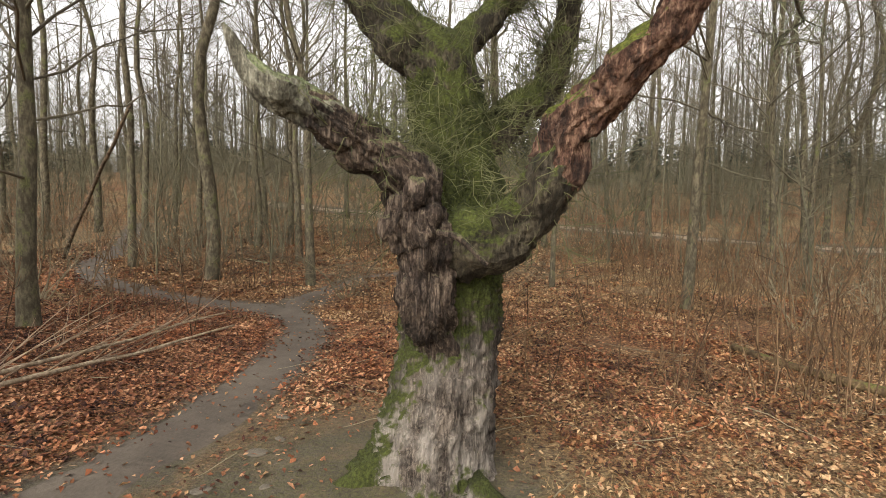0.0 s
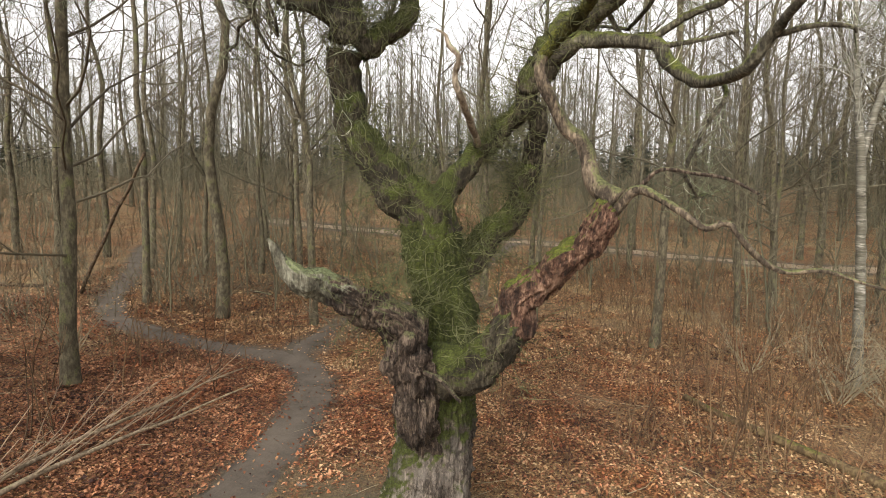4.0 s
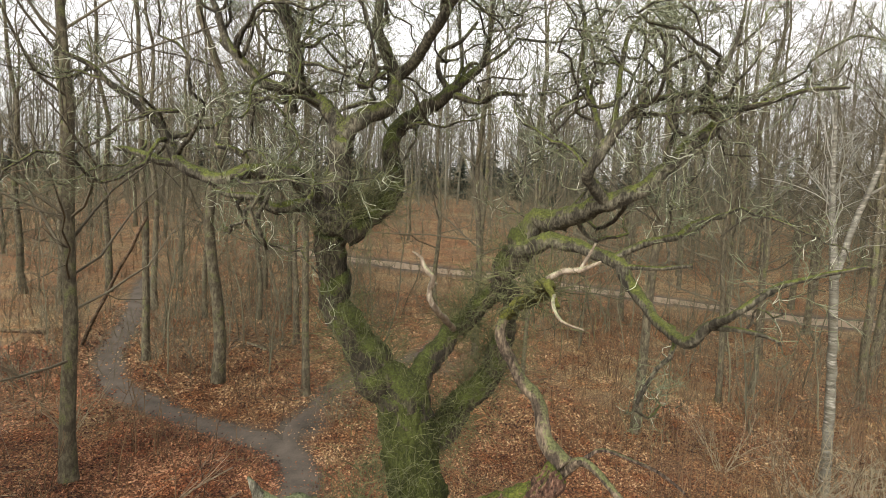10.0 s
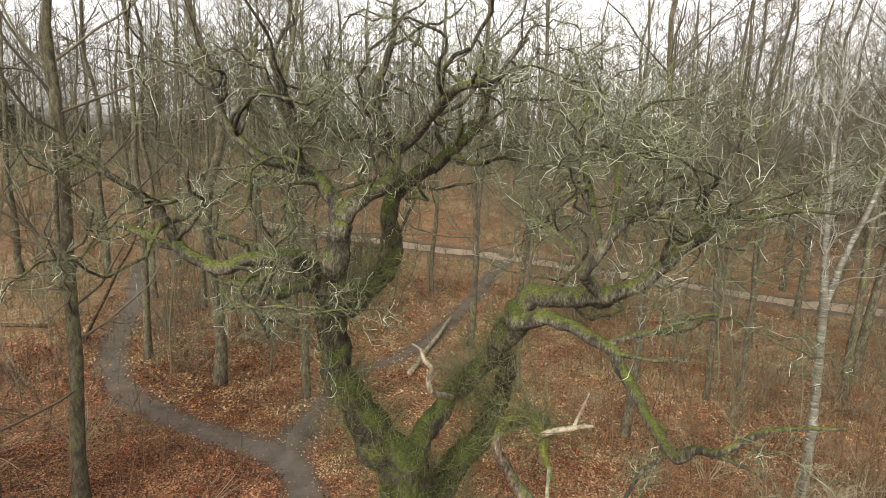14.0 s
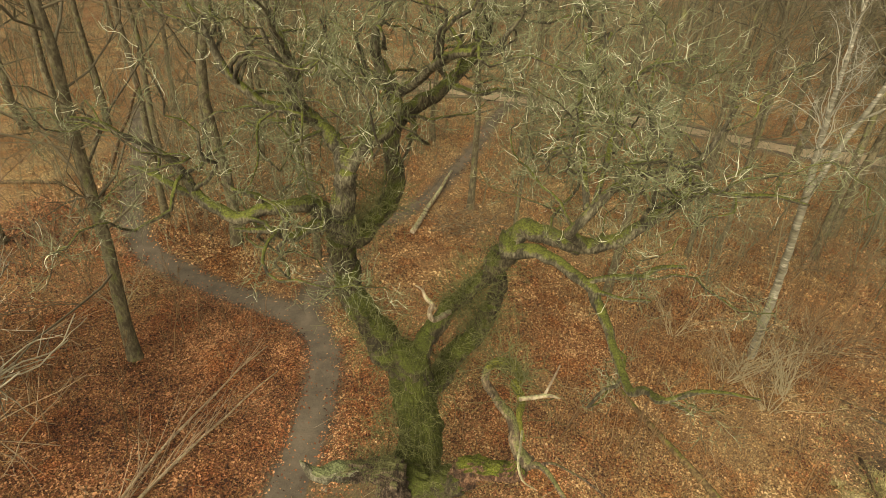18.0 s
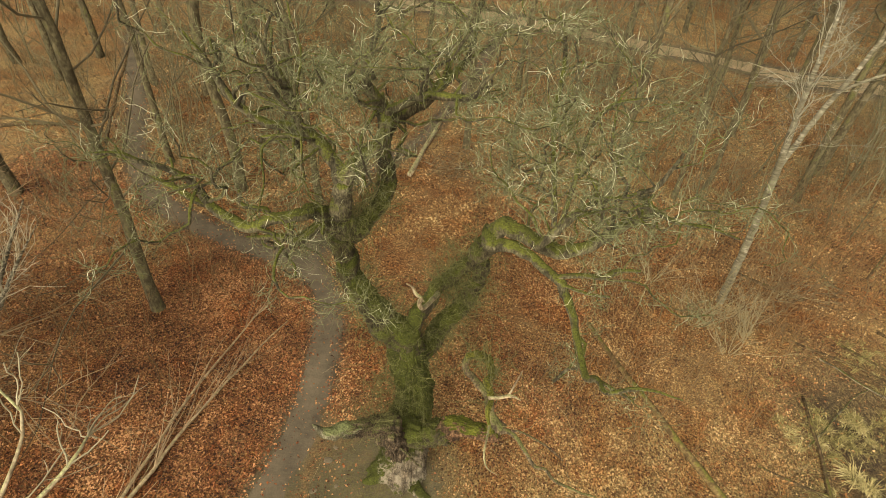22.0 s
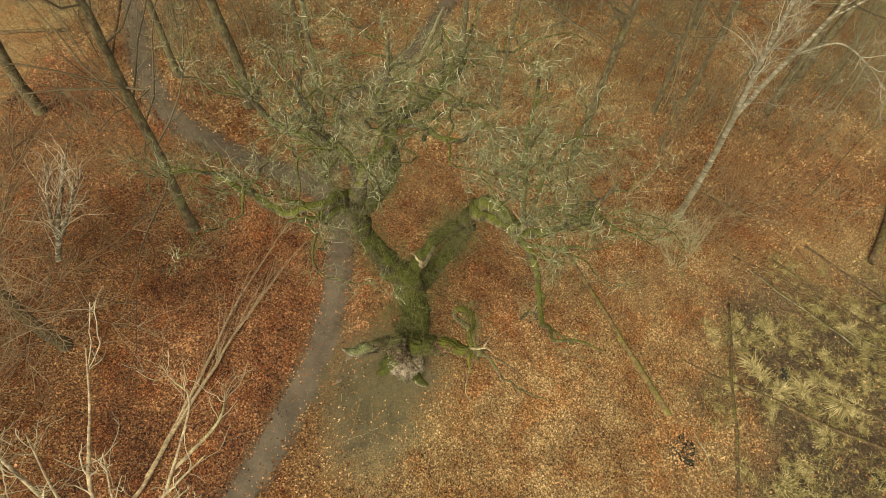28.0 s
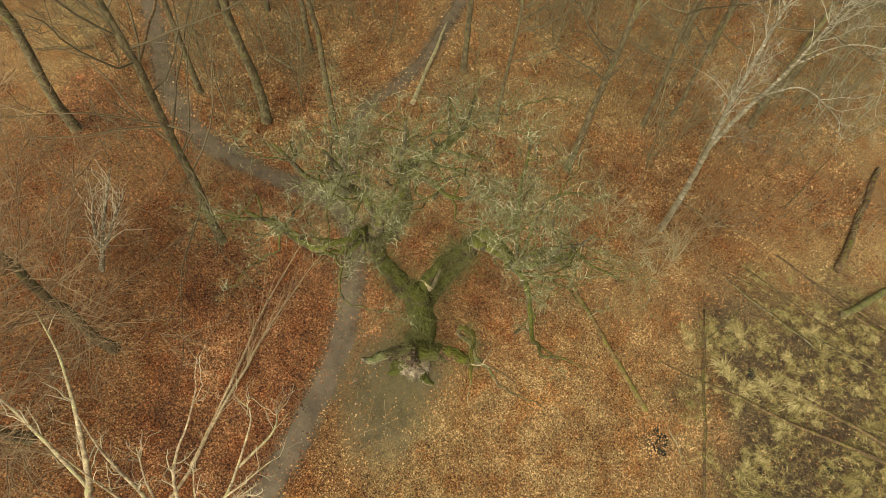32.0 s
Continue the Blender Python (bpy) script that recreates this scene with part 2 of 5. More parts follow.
def ground_material():
    mt, nt, b = material("forest_floor", 0.92)

    def attr(name):
        a = nt.nodes.new("ShaderNodeAttribute")
        a.attribute_name = name
        return a.outputs["Fac"]
    v = coords(nt)
    big = noise_tex(nt, v, 0.22, 4, 0.6)
    mid = noise_tex(nt, v, 2.2, 5, 0.65)
    vor = node(nt, "ShaderNodeTexVoronoi", Scale=30.0, Randomness=1.0)
    nt.links.new(v, vor.inputs["Vector"])
    leaf = nt.nodes.new("ShaderNodeSeparateColor")
    nt.links.new(vor.outputs["Color"], leaf.inputs[0])
    fine = noise_tex(nt, v, 30, 4, 0.7)
    red = ramp(nt, leaf.outputs[0], [(0.0, (0.042, 0.019, 0.010)), (0.4, (0.125, 0.056, 0.026)), (0.75, (0.205, 0.106, 0.047)), (1.0, (0.32, 0.195, 0.1))])
    tan = ramp(nt, leaf.outputs[1], [(0.0, (0.07, 0.045, 0.024)), (0.4, (0.165, 0.11, 0.054)), (0.8, (0.26, 0.19, 0.1)), (1.0, (0.40, 0.31, 0.18))])
    tfac = maths(nt, "ADD", maths(nt, "MULTIPLY", attr("tan"), 0.9), maths(nt, "MULTIPLY", maths(nt, "SUBTRACT", big, 0.46), 3.2), True)
    c = mix(nt, tfac, red, tan)
    rust = noise_tex(nt, v, 0.75, 5, 0.7)
    c = mix(nt, ramp(nt, rust, [(0.48, (0.0,)), (0.6, (1.0,))]), c, mix(nt, 1.0, c, (0.88, 0.70, 0.58), "MULTIPLY"))
    c = mix(nt, ramp(nt, rust, [(0.36, (1.0,)), (0.46, (0.0,))]), c, mix(nt, 1.0, c, (1.2, 1.22, 1.2), "MULTIPLY"))
    c = mix(nt, ramp(nt, mid, [(0.34, (0.5,)), (0.48, (0.0,))]), c, (0.05, 0.028, 0.014))
    wood = noise_tex(nt, v, 0.55, 4, 0.65)
    c = mix(nt, ramp(nt, wood, [(0.52, (0.0,)), (0.64, (0.3,))]), c, mix(nt, leaf.outputs[2], (0.055, 0.038, 0.024), (0.19, 0.135, 0.08)))
    marsh = ramp(nt, noise_tex(nt, v, 5.0, 6, 0.75), [(0.42, (0.014, 0.010, 0.009)), (0.52, (0.040, 0.028, 0.020)), (0.64, (0.10, 0.078, 0.036))])
    mfac = maths(nt, "MULTIPLY", attr("marsh"), ramp(nt, big, [(0.3, (0.6,)), (0.5, (1.0,))]), True)
    c = mix(nt, mfac, c, marsh)
    dirt = maths(nt, "ADD", maths(nt, "MULTIPLY", noise_tex(nt, v, 1.4, 5, 0.65), 0.7), maths(nt, "MULTIPLY", noise_tex(nt, v, 22, 4, 0.7), 0.3))
    soil = ramp(nt, dirt, [(0.34, (0.034, 0.028, 0.021)), (0.66, (0.10, 0.083, 0.062))])
    sfac = maths(nt, "ADD", attr("soil"), maths(nt, "MULTIPLY", maths(nt, "SUBTRACT", mid, 0.5), 0.9))
    c = mix(nt, ramp(nt, sfac, [(0.25, (0.0,)), (0.75, (1.0,))]), c, soil)
    c = mix(nt, maths(nt, "MULTIPLY", attr("green"), ramp(nt, fine, [(0.4, (0.0,)), (0.6, (1.0,))]), True), c, (0.085, 0.082, 0.032))
    speck = noise_tex(nt, v, 20, 5, 0.85)
    c = mix(nt, maths(nt, "SUBTRACT", 1.0, attr("soil"), True), c, mix(nt, 0.85, c, ramp(nt, speck, [(0.36, (0.2, 0.19, 0.18)), (0.5, (0.9, 0.9, 0.9)), (0.66, (2.1, 2.1, 2.0))]), "MULTIPLY"))
    nt.links.new(c, b.inputs["Base Color"])
    bare = maths(nt, "SUBTRACT", 0.7, maths(nt, "MULTIPLY", attr("soil"), 0.8), True)
    h = maths(nt, "ADD", maths(nt, "MULTIPLY", vor.outputs["Distance"], bare), maths(nt, "MULTIPLY", fine, 0.4))
    bump(nt, b, h, 0.8, 0.05)
    return mt


FLOOR = ground_material()


def soil_material(name, a, c2):
    mt, nt, b = material(name, 0.8)
    v = coords(nt)
    n1, n2 = noise_tex(nt, v, 1.4, 5, 0.65), noise_tex(nt, v, 22, 4, 0.7)
    c = ramp(nt, maths(nt, "ADD", maths(nt, "MULTIPLY", n1, 0.7), maths(nt, "MULTIPLY", n2, 0.3)), [(0.32, a), (0.68, c2)])
    nt.links.new(c, b.inputs["Base Color"])
    bump(nt, b, maths(nt, "ADD", n1, maths(nt, "MULTIPLY", n2, 0.3)), 0.5, 0.05)
    return mt


SOIL = soil_material("trodden_soil", (0.042, 0.034, 0.027), (0.115, 0.095, 0.073))
TRACK = soil_material("sandy_track", (0.15, 0.115, 0.078), (0.29, 0.225, 0.155))


def water_material():
    mt, nt, b = material("marsh_water", 0.08)
    n = noise_tex(nt, coords(nt), 3.0, 3, 0.6)
    nt.links.new(ramp(nt, n, [(0.4, (0.012, 0.012, 0.009)), (0.7, (0.03, 0.027, 0.018))]), b.inputs["Base Color"])
    b.inputs["Specular IOR Level"].default_value = 0.5
    bump(nt, b, n, 0.1, 0.02)
    return mt


WATER = water_material()


# ---- mesh helpers ----
class Shape:
    """Collects tubes and blades, and becomes one mesh."""

    def __init__(self):
        self.v, self.f = [], []

    def tube(self, pts, rad, sides=5, close=True):
        base = len(self.v)
        n = len(pts)
        side = None
        for i in range(n):
            a, b = pts[max(0, i - 1)], pts[min(n - 1, i + 1)]
            d = (b - a)
            d = d.normalized() if d.length > 1e-9 else Vector((0, 0, 1))
            if side is None:
                side = d.orthogonal().normalized()
            else:
                side = (side - d * side.dot(d))
                side = side.normalized() if side.length > 1e-6 else d.orthogonal().normalized()
            up = d.cross(side)
            for k in range(sides):
                ang = 2 * math.pi * k / sides
                self.v.append(pts[i] + (side * math.cos(ang) + up * math.sin(ang)) * rad[i])
        for i in range(n - 1):
            for k in range(sides):
                a = base + i * sides + k
                b = base + i * sides + (k + 1) % sides
                self.f.append((a, b, b + sides, a + sides))
        if close:
            self.f.append(tuple(base + (n - 1) * sides + k for k in range(sides)))
            self.f.append(tuple(base + k for k in reversed(range(sides))))

    def blade(self, p, d, width, side):
        i = len(self.v)
        self.v += [p - side * width, p + side * width, p + d]
        self.f.append((i, i + 1, i + 2))

    def sliver(self, p, d, width):
        """A far twig, thinner than it could be told round."""
        side = Vector((d.y, -d.x, d.z * 0.3))
        self.blade(p, d, width, side.normalized() if side.length > 1e-6 else Vector((1, 0, 0)))

    def quad(self, a, b, c, d):
        i = len(self.v)
        self.v += [a, b, c, d]
        self.f.append((i, i + 1, i + 2, i + 3))

    def mesh(self, name, mt, smooth=True):
        me = bpy.data.meshes.new(name)
        me.from_pydata([tuple(p) for p in self.v], [], self.f)
        me.materials.append(mt)
        if smooth:
            me.polygons.foreach_set("use_smooth", [True] * len(me.polygons))
        me.update()
        return me


def part(name, me, parent, label=""):
    ob = new(name, me)
    ob.parent = parent
    if label:
        ob["label"] = label
    return ob


def spline(nodes, step):
    """Points and radii along a smooth line through the nodes (x, y, z, radius)."""
    p = [Vector(q[:3]) for q in nodes]
    r = [q[3] for q in nodes]
    p = [p[0] * 2 - p[1]] + p + [p[-1] * 2 - p[-2]]
    r = [r[0]] + r + [r[-1]]
    pts, rad = [], []
    for i in range(1, len(p) - 2):
        n = max(2, int((p[i + 1] - p[i]).length / step))
        for k in range(n + (i == len(p) - 3)):
            t = k / n
            a, b, c, d = p[i - 1:i + 3]
            pts.append(0.5 * ((2 * b) + (c - a) * t + (2 * a - 5 * b + 4 * c - d) * t * t + (3 * b - a - 3 * c + d) * t ** 3))
            rad.append(r[i] + (r[i + 1] - r[i]) * t)
    return pts, rad


def gnarled(nodes, sides, step, rough, seed, flare=None, crook=0.0, furrow=0.0, ridges=2.2):
    """A limb with an uneven, knotty and furrowed skin."""
    pts, rad = spline(nodes, step)
    run = 0.0
    for i in range(1, len(pts) - 1):
        q = pts[i] * 3.1 + Vector((seed, 3, 1))
        pts[i] = pts[i] + 0.6 * Vector((noise.noise(q), noise.noise(q + Vector((9, 0, 0))), noise.noise(q + Vector((0, 9, 0))))) * crook * rad[i] * 1.6
    s = Shape()
    s.tube(pts, rad, sides)
    k = 0
    for i in range(len(pts)):
        c = pts[i]
        run += (pts[i] - pts[max(0, i - 1)]).length
        for j in range(sides):
            v = s.v[k]
            d = v - c
            q = v * 2.6 + Vector((seed, 0, 0))
            lump = noise.noise(q) * 0.35 + noise.noise(q * 2.7) * 0.4 + noise.noise(q * 6.5) * 0.4 + noise.noise(q * 15) * 0.25
            f = 1 + rough * lump
            if furrow:
                a = 2 * math.pi * j / sides
                g = Vector((math.cos(a), math.sin(a), 0)) * max(1.2, rad[i] * 9)
                f -= furrow * (0.6 - abs(noise.noise(g * ridges + Vector((seed, 0, run * 1.9)))) * 2.4 - 0.7 * abs(noise.noise(g * ridges * 0.4 + Vector((0, seed, run * 2.6)))))
            if flare:
                f += flare(d, v)
            s.v[k] = c + d * max(0.25, f)
            k += 1
    return s


def wander(rng, start, d, length, r0, r1, steps, crook, lift):
    """A crooked line of points from start towards d."""
    pts, rad = [start.copy()], [r0]
    d = d.normalized()
    for i in range(steps):
        d = (d + Vector((rng.gauss(0, crook), rng.gauss(0, crook), rng.gauss(0, crook) + lift))).normalized()
        pts.append(pts[-1] + d * (length / steps))
        rad.append(r0 + (r1 - r0) * (i + 1) / steps)
    return pts, rad


def side_way(rng, along, spread):
    """A way off the given one, turned by about spread."""
    o = along.orthogonal().normalized()
    o = Matrix.Rotation(rng.uniform(0, 2 * math.pi), 3, along) @ o
    return (along * math.cos(spread) + o * math.sin(spread)).normalized()


def twigs_on(rng, shape, pts, rad, per_m, length, crook, lift, depth, rmax=0.02, sides=3, start=0.15):
    total = sum((pts[i + 1] - pts[i]).length for i in range(len(pts) - 1))
    for _ in range(max(1, int(total * per_m))):
        t = start + (1 - start) * rng.random() ** 0.8
        i = min(len(pts) - 2, int(t * (len(pts) - 1)))
        al = pts[i + 1] - pts[i]
        if al.length < 1e-6:
            continue
        d = side_way(rng, al.normalized(), rng.uniform(0.5, 1.2))
        ln = length * rng.uniform(0.5, 1.3)
        r = max(0.004, min(rmax, rad[i] * 0.6))
        q, w = wander(rng, pts[i], d, ln, r, r * 0.35, 7 if depth > 0 else 3, crook, lift)
        shape.tube(q, [max(0.003, k) for k in w], sides, False)
        if depth > 0:
            twigs_on(rng, shape, q, w, per_m * 1.9, length * 0.5, crook, lift, depth - 1, r * 0.6, 3, 0.25)


# ---- the forest floor ----
PATH_MAIN = [(-4.9, -9.0), (-4.5, -5.5), (-4.15, -4.2), (-3.55, -2.3), (-3.1, -0.2), (-2.95, 1.5), (-3.02, 3.3), (-3.35, 5.1), (-3.95, 6.3), (-4.85, 7.0), (-6.1, 7.5), (-7.8, 8.0), (-9.3, 8.6), (-10.9, 9.4), (-12.3, 10.7), (-13.7, 12.5), (-15.2, 15.3), (-16.3, 17.4), (-20, 24)]
PATH_BACK = [(-4.2, 6.6), (-4.6, 8.0), (-4.55, 9.9), (-4.45, 11.5), (-4.0, 13.1), (-3.1, 14.2), (-1.9, 16.5), (-1.1, 19.0), (0.2, 23.5), (1.0, 27.5), (2.2, 31.0)]
ROAD = [(-17, 33.6), (-13.3, 33.0), (-5.3, 32.2), (2.5, 31.6), (10, 30.2), (15.5, 29.2), (19, 28), (24.5, 27), (34, 24), (60, 16)]


def line_points(line, step):
    pts, _ = spline([(x, y, 0, 1) for x, y in line], step)
    return [(p.x, p.y) for p in pts]


MAIN_PTS, BACK_PTS, ROAD_PTS = line_points(PATH_MAIN, 0.25), line_points(PATH_BACK, 0.4), line_points(ROAD, 0.8)
MAIN_ARR, BACK_ARR, ROAD_ARR = np.array(MAIN_PTS), np.array(BACK_PTS), np.array(ROAD_PTS)


def off(arr, x, y):
    return float(np.sqrt(((arr - (x, y)) ** 2).sum(1).min()))


def clamp01(v):
    return max(0.0, min(1.0, v))


def tan_zone(x, y):
    a = clamp01((3.5 - y + 0.4 * x) / 5) * clamp01((x + 2.6) / 1.5)
    b = clamp01(1 - abs(y - 15) / 5) * clamp01(1 - abs(x - 6) / 7) * 0.9
    c = -0.9 if x < -3.0 and y < 6 else 0.0
    return max(a, b * 0.8) + c * clamp01((-2.6 - x) / 1.2)


def marsh_zone(x, y):
    x, y = x + 1.6 * noise.noise((x * 0.5, y * 0.5, 6.0)), y + 1.6 * noise.noise((x * 0.5, y * 0.5, 2.0))
    return clamp01((x - 9.0 - 0.16 * abs(y)) / 1.6) * clamp01((7.5 - y) / 4) * clamp01((26 - x) / 8) * 0.9


def build_ground():
    a, du = 12.0, 0.029
    n = int(math.asinh(700 / a) / du)
    us = [a * math.sinh(i * du) for i in range(-n, n + 1)]
    verts, soil, tan, marsh, green = [], [], [], [], []
    for yy in us:
        y = yy + 3
        for x in us:
            verts.append((x, y, height(x, y) - 0.06 * marsh_zone(x, y)))
            near = abs(x) < 70 and -12 < y < 60
            s = 0.0
            if near:
                s = max(clamp01(1.45 - off(MAIN_ARR, x, y) / 0.62), clamp01(1.3 - math.hypot(x + 4.5, (y - 8.3) * 0.8) / 1.0), clamp01(1.1 - off(BACK_ARR, x, y) / 0.8), clamp01(1.3 - off(ROAD_ARR, x, y) / 1.6))
                s = max(s, clamp01(1.15 - math.hypot(x + 0.1, y + 0.1) / 1.9) * 0.85, clamp01(1.6 - math.hypot(x + 1.1, (y + 0.8) * 0.66) / 1.6) * 0.74)
            soil.append(s)
            tan.append(tan_zone(x, y) + 0.5 * clamp01((y - 10) / 6))
            marsh.append(max(marsh_zone(x, y), clamp01(1.5 - math.hypot(x - 8.4, y + 1.5) / 0.55)))
            green.append(clamp01(1.2 - math.hypot(x + 0.9, y + 0.8) / 3.0) * 0.7)
    w = len(us)
    faces = [(j * w + i, j * w + i + 1, j * w + w + i + 1, j * w + w + i) for j in range(w - 1) for i in range(w - 1)]
    me = bpy.data.meshes.new("ground")
    me.from_pydata(verts, [], faces)
    for name, vals in (("soil", soil), ("tan", tan), ("marsh", marsh), ("green", green)):
        me.attributes.new(name, "FLOAT", "POINT").data.foreach_set("value", vals)
    me.polygons.foreach_set("use_smooth", [True] * len(me.polygons))
    me.materials.append(FLOOR)
    me.update()
    return tagged(new("ground", me), "forest floor covered in brown fallen beech leaves and dry grass", "ground", kind="structure")


build_ground()


def ribbon(name, pts, half, mt, label, lift=0.02):
    verts, faces = [], []
    n = len(pts)
    cols = 7
    for i, (x, y) in enumerate(pts):
        a, b = pts[max(0, i - 1)], pts[min(n - 1, i + 1)]
        d = Vector((b[0] - a[0], b[1] - a[1], 0)).normalized()
        s = Vector((-d.y, d.x, 0))
        wl = half * (1 + 0.45 * noise.noise((x * 0.9, y * 0.9, 2.0)) + 0.25 * noise.noise((x * 3.1, y * 3.1, 5.0)))
        wr = half * (1 + 0.45 * noise.noise((x * 0.9, y * 0.9, 9.0)) + 0.25 * noise.noise((x * 3.1, y * 3.1, 1.0)))
        for k in range(cols):
            t = k / (cols - 1) * 2 - 1
            q = Vector((x, y, 0)) + s * (t * (wl if t > 0 else wr))
            verts.append((q.x, q.y, height(q.x, q.y) + lift * (1 - t * t) - 0.02 * abs(t) ** 6))
    for i in range(n - 1):
        for k in range(cols - 1):
            a = i * cols + k
            faces.append((a, a + cols, a + cols + 1, a + 1))
    me = bpy.data.meshes.new(name)
    me.from_pydata(verts, [], faces)
    me.polygons.foreach_set("use_smooth", [True] * len(me.polygons))
    me.materials.append(mt)
    return tagged(new(name, me), label, "path", kind="structure")


ribbon("path", MAIN_PTS, 0.52, SOIL, "trodden grey-brown dirt footpath winding past the old oak")
ribbon("path", BACK_PTS, 0.28, SOIL, "narrow muddy side path branching off behind the oak")
ribbon("road", ROAD_PTS, 0.85, TRACK, "pale sandy forest track crossing the far slope")

# ---- the old oak ----
oak = tagged(new("oak_tree"), "gnarled old leafless oak with mossy trunk and broken dead limbs", "tree")
oak_skeleton = []


def flare(d, v):
    """Root buttresses at the foot of the trunk."""
    z = v.z
    if z > 1.3:
        return 0.0
    a = math.atan2(d.y, d.x)
    ridge = 0.5 + 0.5 * math.cos(5 * a + 0.9) + 0.35 * math.cos(3 * a + 2.2)
    front = 0.5 + 0.5 * clamp01(0.5 + d.y / max(0.01, d.length))
    return (max(0.0, 1.3 - z) / 1.3) ** 2.6 * 0.42 * ridge * front


def limb(name, nodes, mt, label="", sides=14, step=0.06, rough=0.32, seed=0.0, fl=None, live=True, name_mesh="limb", furrow=0.0, ridges=2.2, dens=1.0):
    s = gnarled(nodes, sides, step, rough, seed, fl, 0.0 if fl else 0.5, furrow, ridges)
    ob = part(name, s.mesh(name_mesh, mt), oak, label)
    if live:
        oak_skeleton.append((ob, *spline(nodes, 0.12), dens))


limb("trunk", [(-0.36, 0.27, -0.39, 0.641), (-0.27, 0.27, 0.14, 0.538), (-0.17, 0.27, 0.71, 0.491), (-0.11, 0.32, 1.25, 0.472), (-0.09, 0.37, 1.79, 0.478), (-0.01, 0.51, 2.21, 0.416), (0.00, 0.67, 2.71, 0.387), (-0.10, 0.78, 3.08, 0.381), (-0.18, 0.87, 3.54, 0.400), (-0.27, 0.94, 3.92, 0.374), (-0.34, 0.98, 4.19, 0.312)],
     BARK, "thick fissured grey trunk with mossy upper part", 150, 0.03, 0.20, 3.0, flare, False, "trunk", 0.075, 4.2)
limb("limb", [(-0.15, 0.86, 3.71, 0.323), (-0.32, 0.90, 4.10, 0.339), (-0.69, 0.95, 4.40, 0.279), (-1.10, 1.15, 4.86, 0.239), (-1.38, 1.30, 5.25, 0.220), (-1.49, 1.36, 5.83, 0.218), (-1.51, 1.28, 6.32, 0.225)],
     MOSSY, "", 34, 0.035, 0.30, 0.0, None, False, "limb", 0.12, 2.2, 1.0)
limb("limb", [(-1.45, 1.27, 6.48, 0.256), (-1.44, 1.15, 6.86, 0.204), (-1.39, 1.05, 7.29, 0.161), (-1.27, 0.95, 7.63, 0.152)],
     LIMB, "", 34, 0.035, 0.30, 1.7, None, False, "limb", 0.12, 2.2, 1.0)
limb("limb", [(-1.27, 0.95, 7.63, 0.136), (-1.39, 1.00, 7.91, 0.113), (-1.70, 1.20, 8.25, 0.110), (-2.16, 1.30, 8.46, 0.088), (-2.54, 1.20, 8.51, 0.071), (-2.83, 1.10, 8.79, 0.063), (-3.08, 1.10, 9.14, 0.055), (-3.19, 1.00, 9.57, 0.042), (-3.44, 1.00, 9.95, 0.029)],
     LIMB, "", 18, 0.050, 0.38, 3.4, None, True, "limb", 0.00, 2.2, 1.4)
limb("limb", [(-1.93, 1.25, 8.37, 0.086), (-2.04, 1.20, 8.71, 0.078), (-2.08, 1.10, 9.14, 0.066), (-2.17, 1.00, 9.56, 0.049), (-2.33, 0.90, 10.04, 0.032)],
     LIMB, "", 18, 0.050, 0.38, 5.1, None, True, "limb", 0.00, 2.2, 1.5)
limb("limb", [(-1.26, 0.95, 7.72, 0.142), (-1.03, 1.10, 8.03, 0.128), (-0.72, 1.40, 8.23, 0.115), (-0.71, 1.60, 8.74, 0.109), (-0.86, 1.30, 9.28, 0.074), (-0.86, 1.20, 9.58, 0.057), (-0.64, 1.10, 10.10, 0.044), (-0.59, 1.00, 10.60, 0.032), (-0.57, 1.00, 11.11, 0.021)],
     LIMB, "", 18, 0.050, 0.38, 6.8, None, True, "limb", 0.00, 2.2, 1.4)
limb("limb", [(-0.70, 1.60, 8.65, 0.084), (-0.33, 1.40, 8.94, 0.081), (-0.00, 1.00, 9.26, 0.070), (0.37, 0.50, 9.52, 0.054), (0.76, 0.40, 9.57, 0.039), (0.92, 0.40, 9.82, 0.029), (1.15, 0.40, 10.09, 0.018)],
     LIMB, "", 18, 0.050, 0.38, 8.5, None, True, "limb", 0.00, 2.2, 1.4)
limb("limb", [(-2.08, 1.25, 8.09, 0.059), (-2.07, 1.10, 8.46, 0.058), (-1.88, 0.90, 8.73, 0.052), (-2.00, 0.70, 9.13, 0.040), (-2.16, 0.60, 9.52, 0.032), (-2.28, 0.60, 9.88, 0.020)],
     LIMB, "", 10, 0.050, 0.35, 10.2, None, True, "limb", 0.00, 2.2, 1.5)
limb("limb", [(-1.33, 1.29, 6.33, 0.205), (-1.00, 1.50, 6.56, 0.167), (-0.73, 1.90, 7.02, 0.149), (-0.85, 2.20, 7.77, 0.137), (-0.71, 2.40, 8.08, 0.140), (-0.27, 2.50, 8.42, 0.123), (0.04, 2.60, 8.68, 0.105), (0.36, 2.70, 8.98, 0.068), (0.58, 2.80, 9.23, 0.054), (0.67, 2.80, 9.74, 0.040), (0.73, 2.80, 10.28, 0.026)],
     MOSSY, "", 34, 0.035, 0.30, 11.9, None, True, "limb", 0.00, 2.2, 1.2)
limb("limb", [(0.04, 2.60, 8.68, 0.067), (0.52, 2.60, 8.54, 0.048), (0.88, 2.50, 8.65, 0.033), (1.33, 2.40, 8.63, 0.023)],
     LIMB, "", 10, 0.050, 0.38, 13.6, None, True, "limb", 0.00, 2.2, 1.0)
